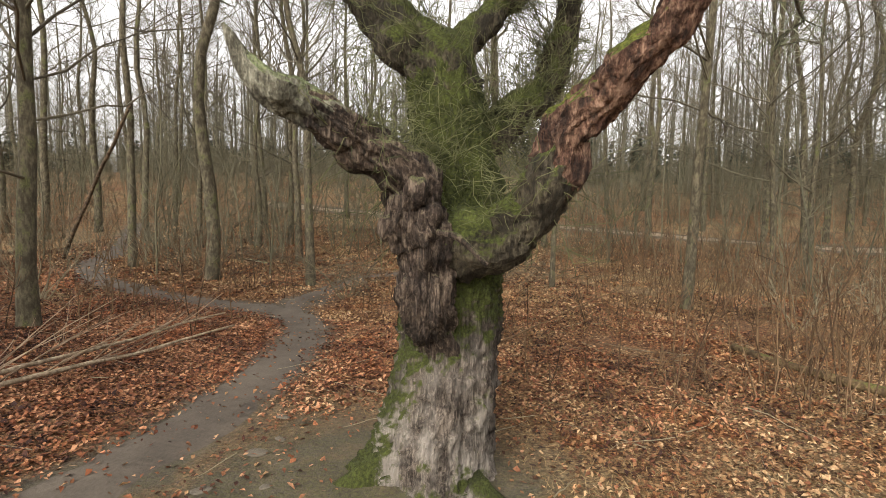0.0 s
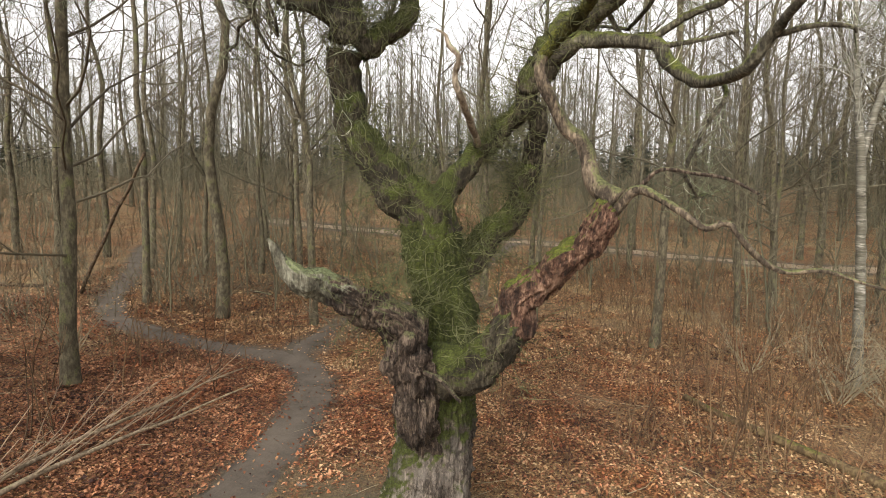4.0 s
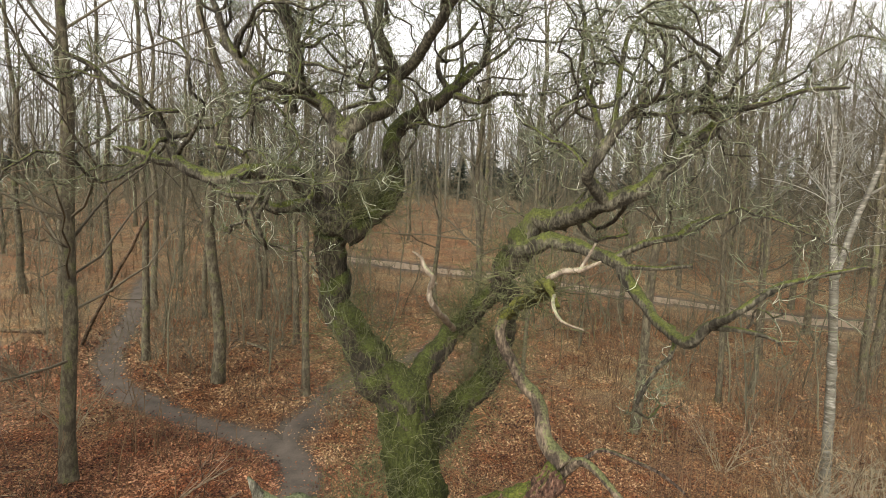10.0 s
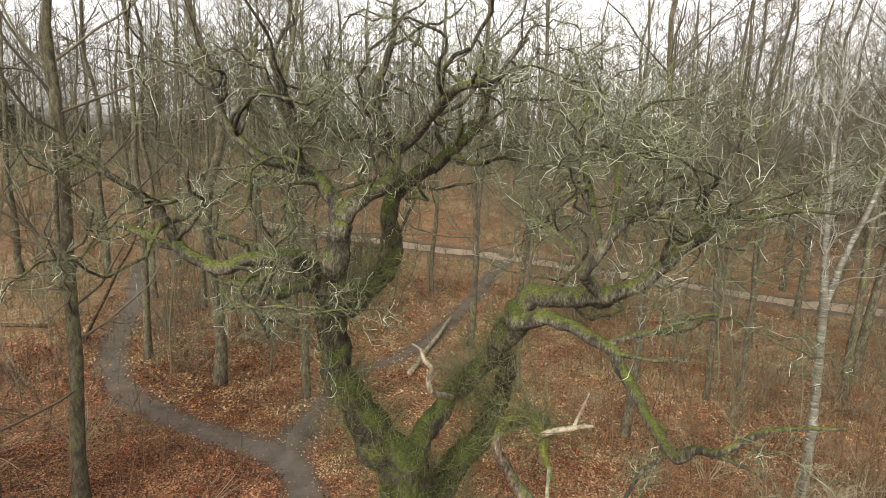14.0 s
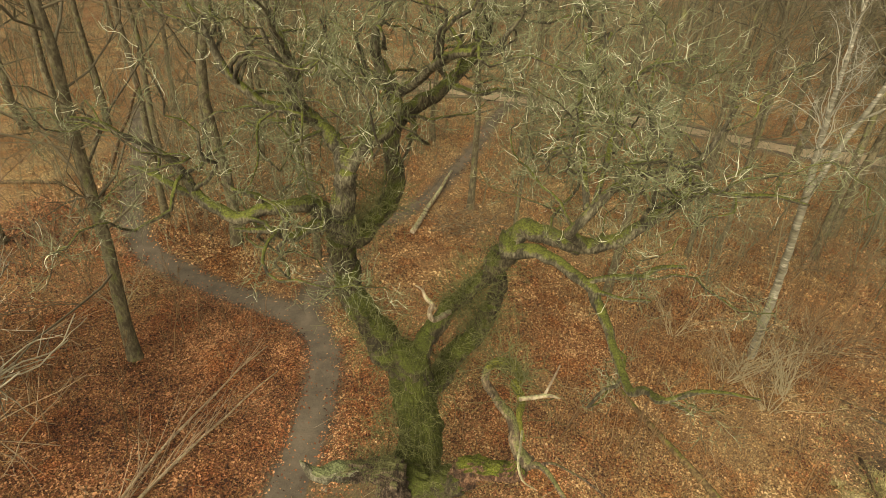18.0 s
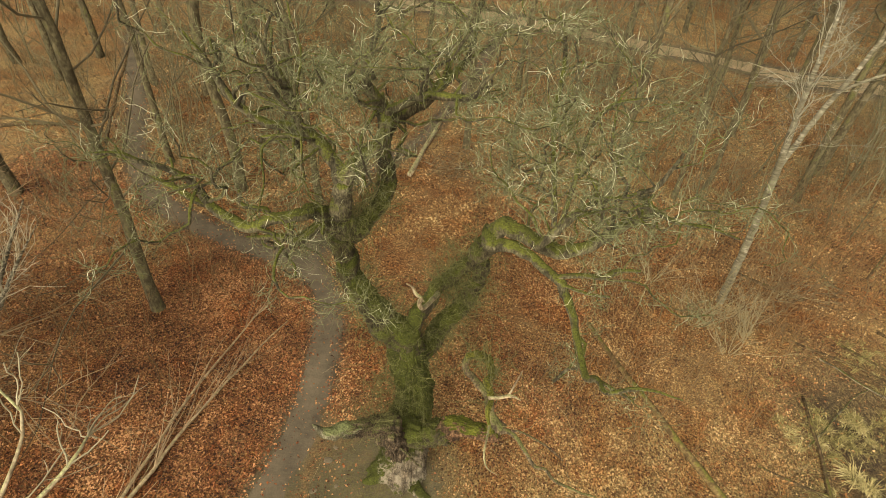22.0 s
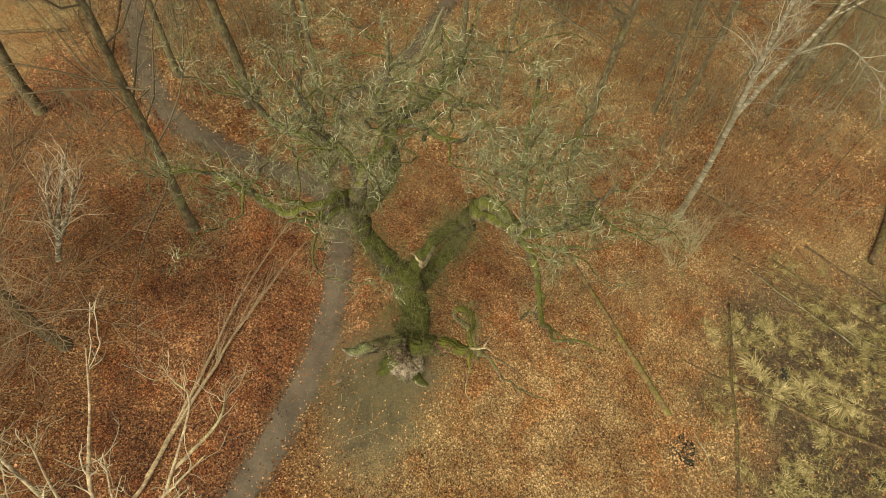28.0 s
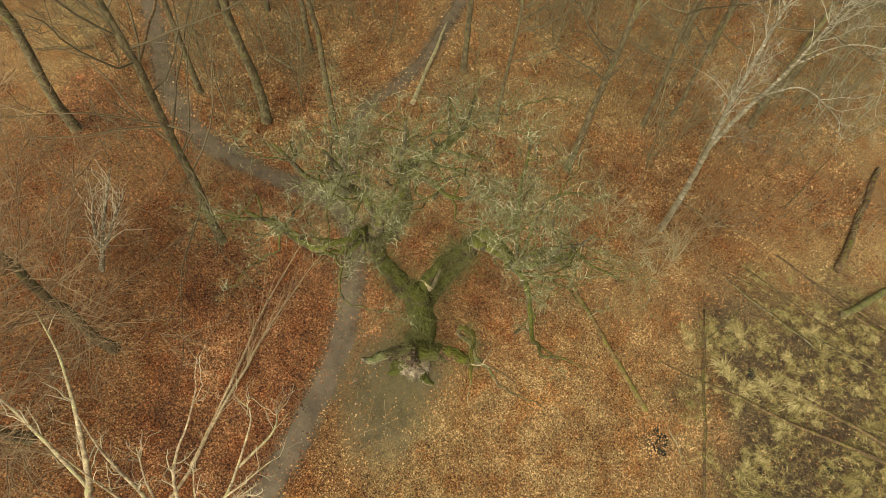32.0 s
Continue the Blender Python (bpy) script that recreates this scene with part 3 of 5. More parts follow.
limb("limb", [(0.04, 2.60, 8.72, 0.048), (-0.14, 2.50, 9.01, 0.043), (-0.10, 2.50, 9.32, 0.039), (0.22, 2.40, 9.46, 0.034), (0.48, 2.40, 9.77, 0.024)],
     LIMB, "", 10, 0.050, 0.35, 15.3, None, True, "limb", 0.00, 2.2, 1.0)
limb("limb", [(-1.54, 1.25, 6.61, 0.124), (-1.78, 0.85, 6.76, 0.096), (-2.04, 0.50, 6.71, 0.077), (-2.27, 0.40, 6.84, 0.062), (-2.57, 0.30, 6.87, 0.039), (-2.78, 0.20, 6.92, 0.023)],
     LIMB, "", 18, 0.050, 0.38, 17.0, None, True, "limb", 0.00, 2.2, 0.9)
limb("limb", [(-1.54, 1.25, 6.73, 0.182), (-1.80, 0.95, 7.03, 0.138), (-1.92, 0.60, 7.21, 0.109), (-2.38, 0.40, 7.17, 0.094), (-2.76, 0.30, 7.06, 0.095), (-3.24, 0.40, 7.19, 0.082), (-3.44, 0.50, 7.35, 0.076), (-3.66, 0.50, 7.72, 0.060), (-3.87, 0.40, 7.99, 0.052), (-4.11, 0.20, 8.21, 0.043), (-4.30, -0.00, 8.45, 0.035), (-4.51, -0.20, 8.55, 0.022)],
     LIMB, "", 34, 0.035, 0.30, 18.7, None, True, "limb", 0.00, 2.2, 1.0)
limb("limb", [(-3.35, 0.45, 7.26, 0.058), (-3.77, 0.60, 7.30, 0.061), (-4.36, 0.80, 7.46, 0.051), (-4.65, 0.90, 7.47, 0.028)],
     LIMB, "", 10, 0.050, 0.35, 20.4, None, True, "limb", 0.00, 2.2, 1.0)
limb("limb", [(-2.42, 0.40, 7.20, 0.047), (-2.42, 0.40, 7.35, 0.047), (-2.56, 0.30, 7.47, 0.039), (-2.79, 0.30, 7.54, 0.036), (-2.75, 0.30, 7.80, 0.024)],
     LIMB, "", 10, 0.050, 0.35, 22.1, None, True, "limb", 0.00, 2.2, 1.0)
limb("limb", [(-0.18, 1.00, 4.17, 0.189), (0.28, 1.55, 4.85, 0.154), (0.68, 1.70, 5.25, 0.144), (1.00, 1.72, 5.74, 0.148), (1.19, 1.65, 6.24, 0.149)],
     MOSSY, "", 34, 0.035, 0.30, 23.8, None, False, "limb", 0.08, 2.2, 1.0)
limb("limb", [(1.11, 1.65, 5.80, 0.180), (1.23, 1.65, 6.05, 0.188), (1.33, 1.67, 6.44, 0.198)],
     MOSSY, "", 34, 0.035, 0.30, 25.5, None, False, "limb", 0.00, 2.2, 1.0)
limb("limb", [(-0.05, 0.95, 3.19, 0.214), (0.38, 1.65, 3.56, 0.219), (0.96, 2.15, 4.18, 0.194), (1.16, 2.10, 4.78, 0.151), (1.21, 1.85, 5.29, 0.133), (1.22, 1.70, 5.65, 0.126)],
     MOSSY, "", 34, 0.035, 0.30, 27.2, None, False, "limb", 0.08, 2.2, 1.0)
limb("limb", [(1.30, 1.67, 6.31, 0.181), (1.53, 1.58, 6.64, 0.157), (1.89, 1.25, 6.70, 0.144), (2.29, 0.60, 6.93, 0.119), (2.74, 0.50, 7.14, 0.097), (2.98, 0.45, 7.39, 0.090), (3.20, 0.45, 7.65, 0.083), (3.50, 0.43, 7.88, 0.077), (3.50, 0.40, 8.11, 0.062), (3.30, 0.40, 8.32, 0.046), (3.47, 0.30, 8.50, 0.035), (3.61, 0.30, 8.82, 0.028), (3.66, 0.20, 9.16, 0.020)],
     LIMB, "", 34, 0.035, 0.30, 28.9, None, True, "limb", 0.00, 2.2, 1.0)
limb("limb", [(3.49, 0.40, 8.13, 0.046), (3.68, 0.20, 8.10, 0.038), (3.89, 0.00, 8.13, 0.030), (4.19, -0.20, 8.23, 0.023), (4.53, -0.40, 8.23, 0.015)],
     LIMB, "", 10, 0.050, 0.35, 30.6, None, True, "limb", 0.00, 2.2, 1.6)
limb("limb", [(2.31, 0.55, 6.95, 0.081), (2.12, 0.40, 7.14, 0.079), (2.02, 0.20, 7.35, 0.077), (2.20, 0.20, 7.66, 0.071), (2.35, 0.20, 7.92, 0.057), (2.72, 0.30, 8.19, 0.041), (3.09, 0.35, 8.27, 0.034), (3.30, 0.40, 8.32, 0.031)],
     LIMB, "", 18, 0.050, 0.38, 32.3, None, True, "limb", 0.00, 2.2, 1.6)
limb("limb", [(2.18, 0.30, 7.64, 0.049), (2.12, 0.80, 8.19, 0.045), (2.04, 1.50, 8.90, 0.041), (2.10, 2.00, 9.70, 0.035), (1.93, 2.20, 10.24, 0.023)],
     LIMB, "", 10, 0.050, 0.35, 34.0, None, True, "limb", 0.00, 2.2, 1.9)
limb("limb", [(2.27, 0.30, 7.79, 0.042), (2.39, 0.60, 8.42, 0.037), (2.50, 0.80, 9.08, 0.034), (2.78, 0.90, 9.43, 0.027), (3.31, 1.00, 9.53, 0.016)],
     LIMB, "", 10, 0.050, 0.35, 35.7, None, True, "limb", 0.00, 2.2, 1.9)
limb("limb", [(1.21, 1.57, 6.18, 0.147), (1.71, 1.30, 6.39, 0.112), (2.11, 1.05, 6.31, 0.094), (2.51, 0.75, 6.20, 0.091), (2.68, 0.65, 5.92, 0.090), (2.85, 0.30, 5.63, 0.073), (2.93, -0.30, 5.52, 0.061), (2.99, -0.80, 5.52, 0.063), (3.08, -1.00, 5.74, 0.052), (3.15, -1.40, 5.95, 0.037), (3.44, -1.50, 6.23, 0.032), (3.70, -1.60, 6.36, 0.023), (3.99, -1.80, 6.49, 0.014)],
     LIMB, "", 18, 0.050, 0.38, 37.4, None, True, "limb", 0.00, 2.2, 0.1)
limb("limb", [(2.50, 0.75, 6.24, 0.053), (2.88, 0.60, 6.47, 0.045), (3.19, 0.50, 6.55, 0.045), (3.38, 0.50, 6.73, 0.038), (3.73, 0.40, 6.84, 0.027)],
     LIMB, "", 10, 0.050, 0.35, 39.1, None, True, "limb", 0.00, 2.2, 0.6)
limb("limb", [(2.57, 0.70, 6.13, 0.038), (3.01, 0.50, 6.15, 0.030), (3.38, 0.40, 6.21, 0.022)],
     LIMB, "", 10, 0.050, 0.35, 40.8, None, True, "limb", 0.00, 2.2, 0.3)
limb("limb", [(3.10, -1.00, 5.74, 0.030), (3.35, -1.20, 5.77, 0.024), (3.58, -1.30, 5.72, 0.018), (3.63, -1.30, 5.67, 0.012)],
     LIMB, "", 10, 0.050, 0.35, 42.5, None, True, "limb", 0.00, 2.2, 0.1)
limb("limb", [(0.02, 0.0, 2.16, 0.33), (0.30, -0.13, 2.27, 0.265), (0.55, -0.24, 2.46, 0.235), (0.78, -0.34, 2.70, 0.215), (0.88, -0.40, 2.86, 0.20)],
     MOSSY, "broken limb, its lower part dark and mossy", 48, 0.035, 0.34, 44.9, None, False, "limb", 0.16, 2.2, 1.0)
limb("dead_limb", [(0.80, -0.35, 2.72, 0.185), (0.88, -0.42, 2.98, 0.205), (0.97, -0.50, 3.21, 0.185), (1.24, -0.70, 3.53, 0.162), (1.50, -0.95, 3.82, 0.142), (1.65, -1.10, 4.03, 0.135), (1.69, -1.10, 4.19, 0.108)],
     RED, "broken limb of reddish torn heartwood", 60, 0.03, 0.36, 44.2, None, False, "limb", 0.18, 2.4, 1.0)
limb("dead_limb", [(1.75, -1.10, 4.23, 0.114), (1.56, -0.95, 4.45, 0.085), (1.45, -0.80, 4.82, 0.076), (1.29, -0.75, 4.99, 0.064), (1.11, -0.80, 5.30, 0.055), (1.03, -0.82, 5.52, 0.05), (1.08, -0.75, 5.68, 0.05)],
     DRYWOOD, "twisted grey dead branch", 18, 0.050, 0.38, 45.9, None, False, "limb", 0.14, 2.2, 1.0)
limb("dead_limb", [(1.72, -1.10, 4.12, 0.054), (1.88, -1.20, 4.34, 0.044), (2.04, -1.30, 4.29, 0.038), (2.25, -1.50, 4.11, 0.032), (2.39, -1.60, 4.02, 0.030), (2.54, -1.65, 4.06, 0.028), (2.72, -1.70, 3.82, 0.026), (2.96, -1.70, 3.68, 0.025), (3.19, -1.80, 3.70, 0.020), (3.41, -1.80, 3.64, 0.016), (3.65, -1.90, 3.56, 0.009)],
     DRYWOOD, "bleached bare dead branch", 10, 0.050, 0.38, 47.6, None, False, "limb", 0.00, 2.2, 1.0)
limb("dead_limb", [(1.93, -1.20, 4.37, 0.022), (2.08, -1.30, 4.52, 0.022), (2.36, -1.40, 4.48, 0.019), (2.57, -1.50, 4.43, 0.016), (2.78, -1.60, 4.30, 0.011)],
     DEAD, "", 10, 0.050, 0.35, 49.3, None, False, "limb", 0.00, 2.2, 1.0)
limb("dead_limb", [(-0.17, 0.05, 1.15, 0.17), (-0.21, -0.16, 1.61, 0.205), (-0.25, -0.28, 2.08, 0.225), (-0.31, -0.35, 2.48, 0.245), (-0.47, -0.45, 2.81, 0.205), (-0.74, -0.65, 3.09, 0.16), (-0.99, -0.85, 3.27, 0.135), (-1.12, -0.95, 3.33, 0.12)],
     DEAD, "hollow weathered dead limb stump", 64, 0.03, 0.38, 51.0, None, False, "limb", 0.30, 2.6, 1.0)
limb("dead_limb", [(-0.92, -0.80, 3.24, 0.13), (-1.14, -0.97, 3.36, 0.145), (-1.30, -1.08, 3.44, 0.125), (-1.46, -1.15, 3.60, 0.075), (-1.60, -1.20, 3.85, 0.016)],
     LICHEN, "pale green lichened splintered end of the limb", 40, 0.03, 0.42, 51.7, None, False, "limb", 0.22, 2.2, 1.0)
limb("bare_wood", [(-0.31, -0.40, 2.42, 0.05), (-0.27, -0.43, 2.2, 0.085), (-0.22, -0.40, 1.98, 0.08), (-0.2, -0.33, 1.75, 0.045), (-0.19, -0.25, 1.5, 0.015)],
     PALEWOOD, "strip of pale bare wood below the burl", 20, 0.03, 0.3, 52.1, None, False, "bare_wood", 0.14, 2.2, 1.0)
for bx, by, bz, br in ((-0.42, -0.5, 2.56, 0.13), (-0.3, -0.56, 2.68, 0.10), (-0.56, -0.5, 2.4, 0.085), (-0.2, -0.5, 2.5, 0.09)):
    limb("burl", [(bx, by + 0.07, bz - br, br * 0.5), (bx, by, bz - br * 0.4, br), (bx + 0.02, by - 0.01, bz + br * 0.4, br), (bx + 0.03, by + 0.07, bz + br, br * 0.4)],
         DEAD, "dark swollen burl", 24, 0.025, 0.5, bx * 40, None, False, "burl", 0.3, 2.6, 1.0)
limb("dead_limb", [(-0.40, -0.40, 2.63, 0.105), (-0.51, -0.46, 2.46, 0.105), (-0.52, -0.47, 2.27, 0.062)],
     DEAD, "", 18, 0.050, 0.38, 52.7, None, False, "limb", 0.20, 2.2, 1.0)
limb("dead_limb", [(0.36, 1.30, 5.02, 0.055), (0.28, 0.85, 5.25, 0.048), (0.17, 0.35, 5.52, 0.042), (0.12, 0.30, 5.66, 0.039), (0.14, 0.25, 5.85, 0.035), (0.22, 0.20, 5.84, 0.010)],
     PALEWOOD, "pale splintered snag", 10, 0.050, 0.35, 54.4, None, False, "limb", 0.00, 2.2, 1.0)
limb("dead_limb", [(0.13, 0.25, 5.78, 0.038), (0.16, 0.20, 5.93, 0.034), (0.05, 0.20, 6.05, 0.031), (0.01, 0.20, 6.17, 0.021), (-0.11, 0.20, 6.24, 0.010)],
     PALEWOOD, "", 10, 0.050, 0.35, 56.1, None, False, "limb", 0.00, 2.2, 1.0)
limb("dead_limb", [(1.06, -0.74, 5.66, 0.055), (1.22, -0.84, 5.84, 0.06), (1.37, -1.00, 5.97, 0.065), (1.43, -1.3, 6.02, 0.05), (1.36, -1.6, 6.16, 0.05), (1.42, -1.9, 6.2, 0.036), (1.38, -2.15, 6.25, 0.034), (1.44, -2.40, 6.12, 0.015)],
     TUFT, "stub thickly covered in yellow-green moss", 18, 0.030, 0.75, 57.8, None, False, "limb", 0.2, 2.6, 1.0)
limb("dead_limb", [(1.39, -1.95, 6.27, 0.027), (1.52, -1.98, 6.35, 0.024), (1.65, -1.94, 6.36, 0.022), (1.74, -1.98, 6.40, 0.018), (1.80, -2.06, 6.45, 0.01)],
     PALEWOOD, "", 10, 0.050, 0.35, 59.5, None, False, "limb", 0.00, 2.2, 1.0)
limb("dead_limb", [(1.65, -1.94, 6.35, 0.018), (1.73, -1.80, 6.45, 0.014), (1.82, -1.65, 6.57, 0.008)],
     PALEWOOD, "", 10, 0.050, 0.35, 61.2, None, False, "limb", 0.00, 2.2, 1.0)
limb("dead_limb", [(1.42, -2.30, 6.18, 0.013), (1.38, -2.60, 6.24, 0.014), (1.36, -2.75, 6.20, 0.012), (1.41, -2.89, 6.12, 0.010), (1.55, -2.95, 6.08, 0.006)],
     PALEWOOD, "", 10, 0.050, 0.35, 62.9, None, False, "limb", 0.00, 2.2, 1.0)
limb("dead_limb", [(-0.12, -0.60, 2.37, 0.027), (0.06, -0.70, 2.33, 0.030), (0.29, -0.80, 2.13, 0.017)],
     DEAD, "", 10, 0.050, 0.35, 64.6, None, False, "limb", 0.00, 2.2, 1.0)

for nodes in ([(-0.5, 0.05, 0.24, 0.2), (-0.82, -0.1, 0.02, 0.14), (-1.1, -0.22, -0.08, 0.08), (-1.3, -0.3, -0.13, 0.04)],
              [(0.12, -0.2, 0.08, 0.18), (0.36, -0.34, -0.03, 0.12), (0.58, -0.42, -0.09, 0.07), (0.75, -0.45, -0.13, 0.04)]):
    limb("root", nodes, BARK, "gnarled grey root with moss", 20, 0.05, 0.35, nodes[1][0], None, False, "root", 0.1)

twig_rng = random.Random(5)
for holder, pts, rad, dens in oak_skeleton:
    crown = Shape()
    total = sum((pts[i + 1] - pts[i]).length for i in range(len(pts) - 1))
    for _ in range(max(1, int(total * 2.1 * dens))):
        i = min(len(pts) - 2, int((0.15 + 0.85 * twig_rng.random()) * (len(pts) - 1)))
        r = min(0.036, rad[i] * 0.5)
        if r < 0.009:
            continue
        d = side_way(twig_rng, (pts[i + 1] - pts[i]).normalized(), twig_rng.uniform(0.7, 1.4))
        d.z = d.z * 0.6 + 0.2
        ln = twig_rng.uniform(0.6, 1.4) * (0.8 + r * 66)
        q, w = wander(twig_rng, pts[i], d, ln, r, 0.005, 16, 0.46, 0.03)
        s = Shape()
        s.tube(q, w, 6)
        part("branch", s.mesh("branch", LIMB), holder)
        twigs_on(twig_rng, crown, q, w, 6.4, 0.55, 0.42, 0.05, 1, 0.0065, 3, 0.15)
        for _ in range(int(ln * 9)):
            k = twig_rng.randint(3, len(q) - 2)
            away = side_way(twig_rng, (q[k + 1] - q[k]).normalized(), twig_rng.uniform(0.5, 1.3))
            foot = q[k] + away * twig_rng.random() ** 0.6 * 0.5
            crown.sliver(foot, side_way(twig_rng, away, twig_rng.uniform(0.2, 1.0)) * twig_rng.uniform(0.08, 0.28), 0.0045)
    twigs_on(twig_rng, crown, pts, rad, 1.5 * dens, 0.78, 0.38, 0.05, 2, 0.008, 3, 0.2)
    spray = part("twig_spray", crown.mesh("twig_spray", TWIG), holder)
    tagged(spray, "crooked grey-green lichened twigs", kind="stuff")


def shoots():
    """Thin shoots that grow straight from the bark of the trunk and the mossy limbs."""
    rng = random.Random(8)
    s = Shape()
    lines = [([(-0.05, 0.6, 2.5), (-0.12, 0.72, 3.3), (-0.25, 0.92, 4.0), (-0.65, 0.95, 4.36), (-1.08, 1.13, 4.8), (-1.38, 1.3, 5.35)], 0.33, 780),
             ([(-0.03, 0.95, 3.2), (0.37, 1.65, 3.56), (0.96, 2.15, 4.17), (1.15, 2.1, 4.75)], 0.24, 700),
             ([(-1.46, 1.28, 6.2), (-1.42, 1.15, 6.9), (-0.95, 1.5, 6.6), (-0.75, 1.9, 7.1)], 0.18, 560),
             ([(1.08, -0.75, 5.68), (1.37, -1.0, 5.97), (1.4, -1.4, 6.06), (1.4, -2.1, 6.22)], 0.05, 150),
             ([(-0.5, -0.36, 2.98), (-0.7, -0.5, 3.15), (-0.85, -0.62, 3.25)], 0.1, 110),
             ([(0.4, -0.15, 2.35), (0.6, -0.25, 2.55), (0.85, -0.4, 2.9)], 0.2, 110),
             ([(-0.3, 0.5, 2.2), (-0.45, 0.4, 2.9), (-0.6, 0.1, 3.0)], 0.3, 260),
             ([(0.28, 1.55, 4.86), (0.69, 1.7, 5.2), (1.22, 1.65, 6.15)], 0.17, 520)]
    for line, r, n in lines:
        pts = [Vector(p) for p in line]
        for _ in range(n):
            t = rng.random() * (len(pts) - 1)
            i = min(len(pts) - 2, int(t))
            c = pts[i].lerp(pts[i + 1], t - i)
            d = side_way(rng, (pts[i + 1] - pts[i]).normalized(), 1.5)
            q, w = wander(rng, c + d * r * 0.8, d + Vector((0, 0, 0.5)), 0.14 + 0.85 * rng.random() ** 2.0, 0.0046, 0.0026, 6, 0.42, -0.03)
            s.tube(q, w, 3, False)
            if rng.random() < 0.6:
                twigs_on(rng, s, q, w, 5, 0.2, 0.3, 0.05, 0, 0.003)
    part("shoot_tangle", s.mesh("shoot_tangle", SHOOT), oak, "thin tangled green shoots on the mossy bark")


shoots()


# ---- the wood around ----
def beech_meshes(seed, tall, r0, first, dense=1.0, mt=BEECH, tw=BEECHTWIG, bough=0.04, reach=0.30, flat=1.0):
    rng = random.Random(seed)
    t = Shape()
    lean = Vector((rng.gauss(0, 0.02), rng.gauss(0, 0.02), 1))
    pts, rad = [Vector((0, 0, -0.3))], [r0 * 1.5]
    n = 16
    for i in range(1, n + 1):
        f = i / n
        bend = 0.75 * min(1.0, f * 3)
        pts.append(Vector((lean.x * tall * f + bend * noise.noise((seed * 1.7, f * 5, 0.5)) + rng.gauss(0, 0.03), lean.y * tall * f + bend * noise.noise((f * 5, seed * 2.3, 3.5)), tall * f)))
        rad.append(r0 * (1.0 - 0.82 * f ** 0.9))
    pts.insert(1, Vector((0, 0, 0.25)))
    rad.insert(1, r0 * 1.12)
    t.tube(pts, rad, 10)
    c = Shape()
    m = int(30 * dense)
    for k in range(m):
        f = first + (0.97 - first) * (k + rng.random()) / m
        i = min(n, int(f * n) + 1)
        p = pts[i].lerp(pts[min(n + 1, i + 1)], rng.random())
        ang = rng.uniform(0, 2 * math.pi)
        up = rng.uniform(0.5, 1.3) if f > first + 0.1 else rng.uniform(0.1, 0.7)
        ln = (1 - f) * tall * reach + rng.uniform(1.0, 2.4)
        up *= flat
        q, w = wander(rng, p, Vector((math.cos(ang), math.sin(ang), up)), ln, min(rad[i] * 0.3, bough), 0.008, 7, 0.15, 0.04)
        c.tube(q, w, 4, False)
        for j in range(int(7 * dense)):
            b = rng.randint(1, 6)
            d = side_way(rng, (q[b + 1] - q[b]).normalized() if b < 7 else Vector((0, 0, 1)), rng.uniform(0.4, 0.9))
            q2, w2 = wander(rng, q[b], d, ln * rng.uniform(0.22, 0.5), 0.012, 0.005, 4, 0.2, 0.06)
            c.tube(q2, w2, 3, False)
            for _ in range(3):
                e = rng.randint(1, 3)
                d = side_way(rng, (q2[e + 1] - q2[e]).normalized(), rng.uniform(0.4, 0.9))
                q3, w3 = wander(rng, q2[e], d, rng.uniform(0.3, 0.9), 0.0065, 0.0035, 1, 0.15, 0.05)
                c.tube(q3, w3, 3, False)
    return t.mesh("trunk", mt), c.mesh("crown", tw)


BEECHES = [beech_meshes(20 + i, h, r, f) for i, (h, r, f) in enumerate([(21, 0.19, 0.18), (23, 0.20, 0.24), (19, 0.16, 0.16), (22, 0.17, 0.22)])]


BEECHES.append(beech_meshes(47, 21, 0.18, 0.40, 0.6))
BEECHES.append(beech_meshes(41, 15, 0.15, 0.08, 2.4, BEECH, VEIL, 0.016, 0.24, 0.3))
BEECHES.append(beech_meshes(49, 19, 0.19, 0.15, 1.1, BEECH, DARKTWIG, 0.034, 0.28, 0.8))


def tree_at(x, y, kind, scale=1.0, turn=0.0, thick=1.0, label="slender leafless beech with smooth grey-green trunk"):
    ob = tagged(new("beech_tree"), label, "tree", "beeches of the wood")
    tm, cm = BEECHES[kind]
    a = part("trunk", tm, ob)
    a.scale = (thick, thick, 1)
    part("crown", cm, ob)
    ob.matrix_world = pose(x, y, height(x, y) - 0.03, 0, 0, turn) @ Matrix.Scale(scale, 4)
    return ob


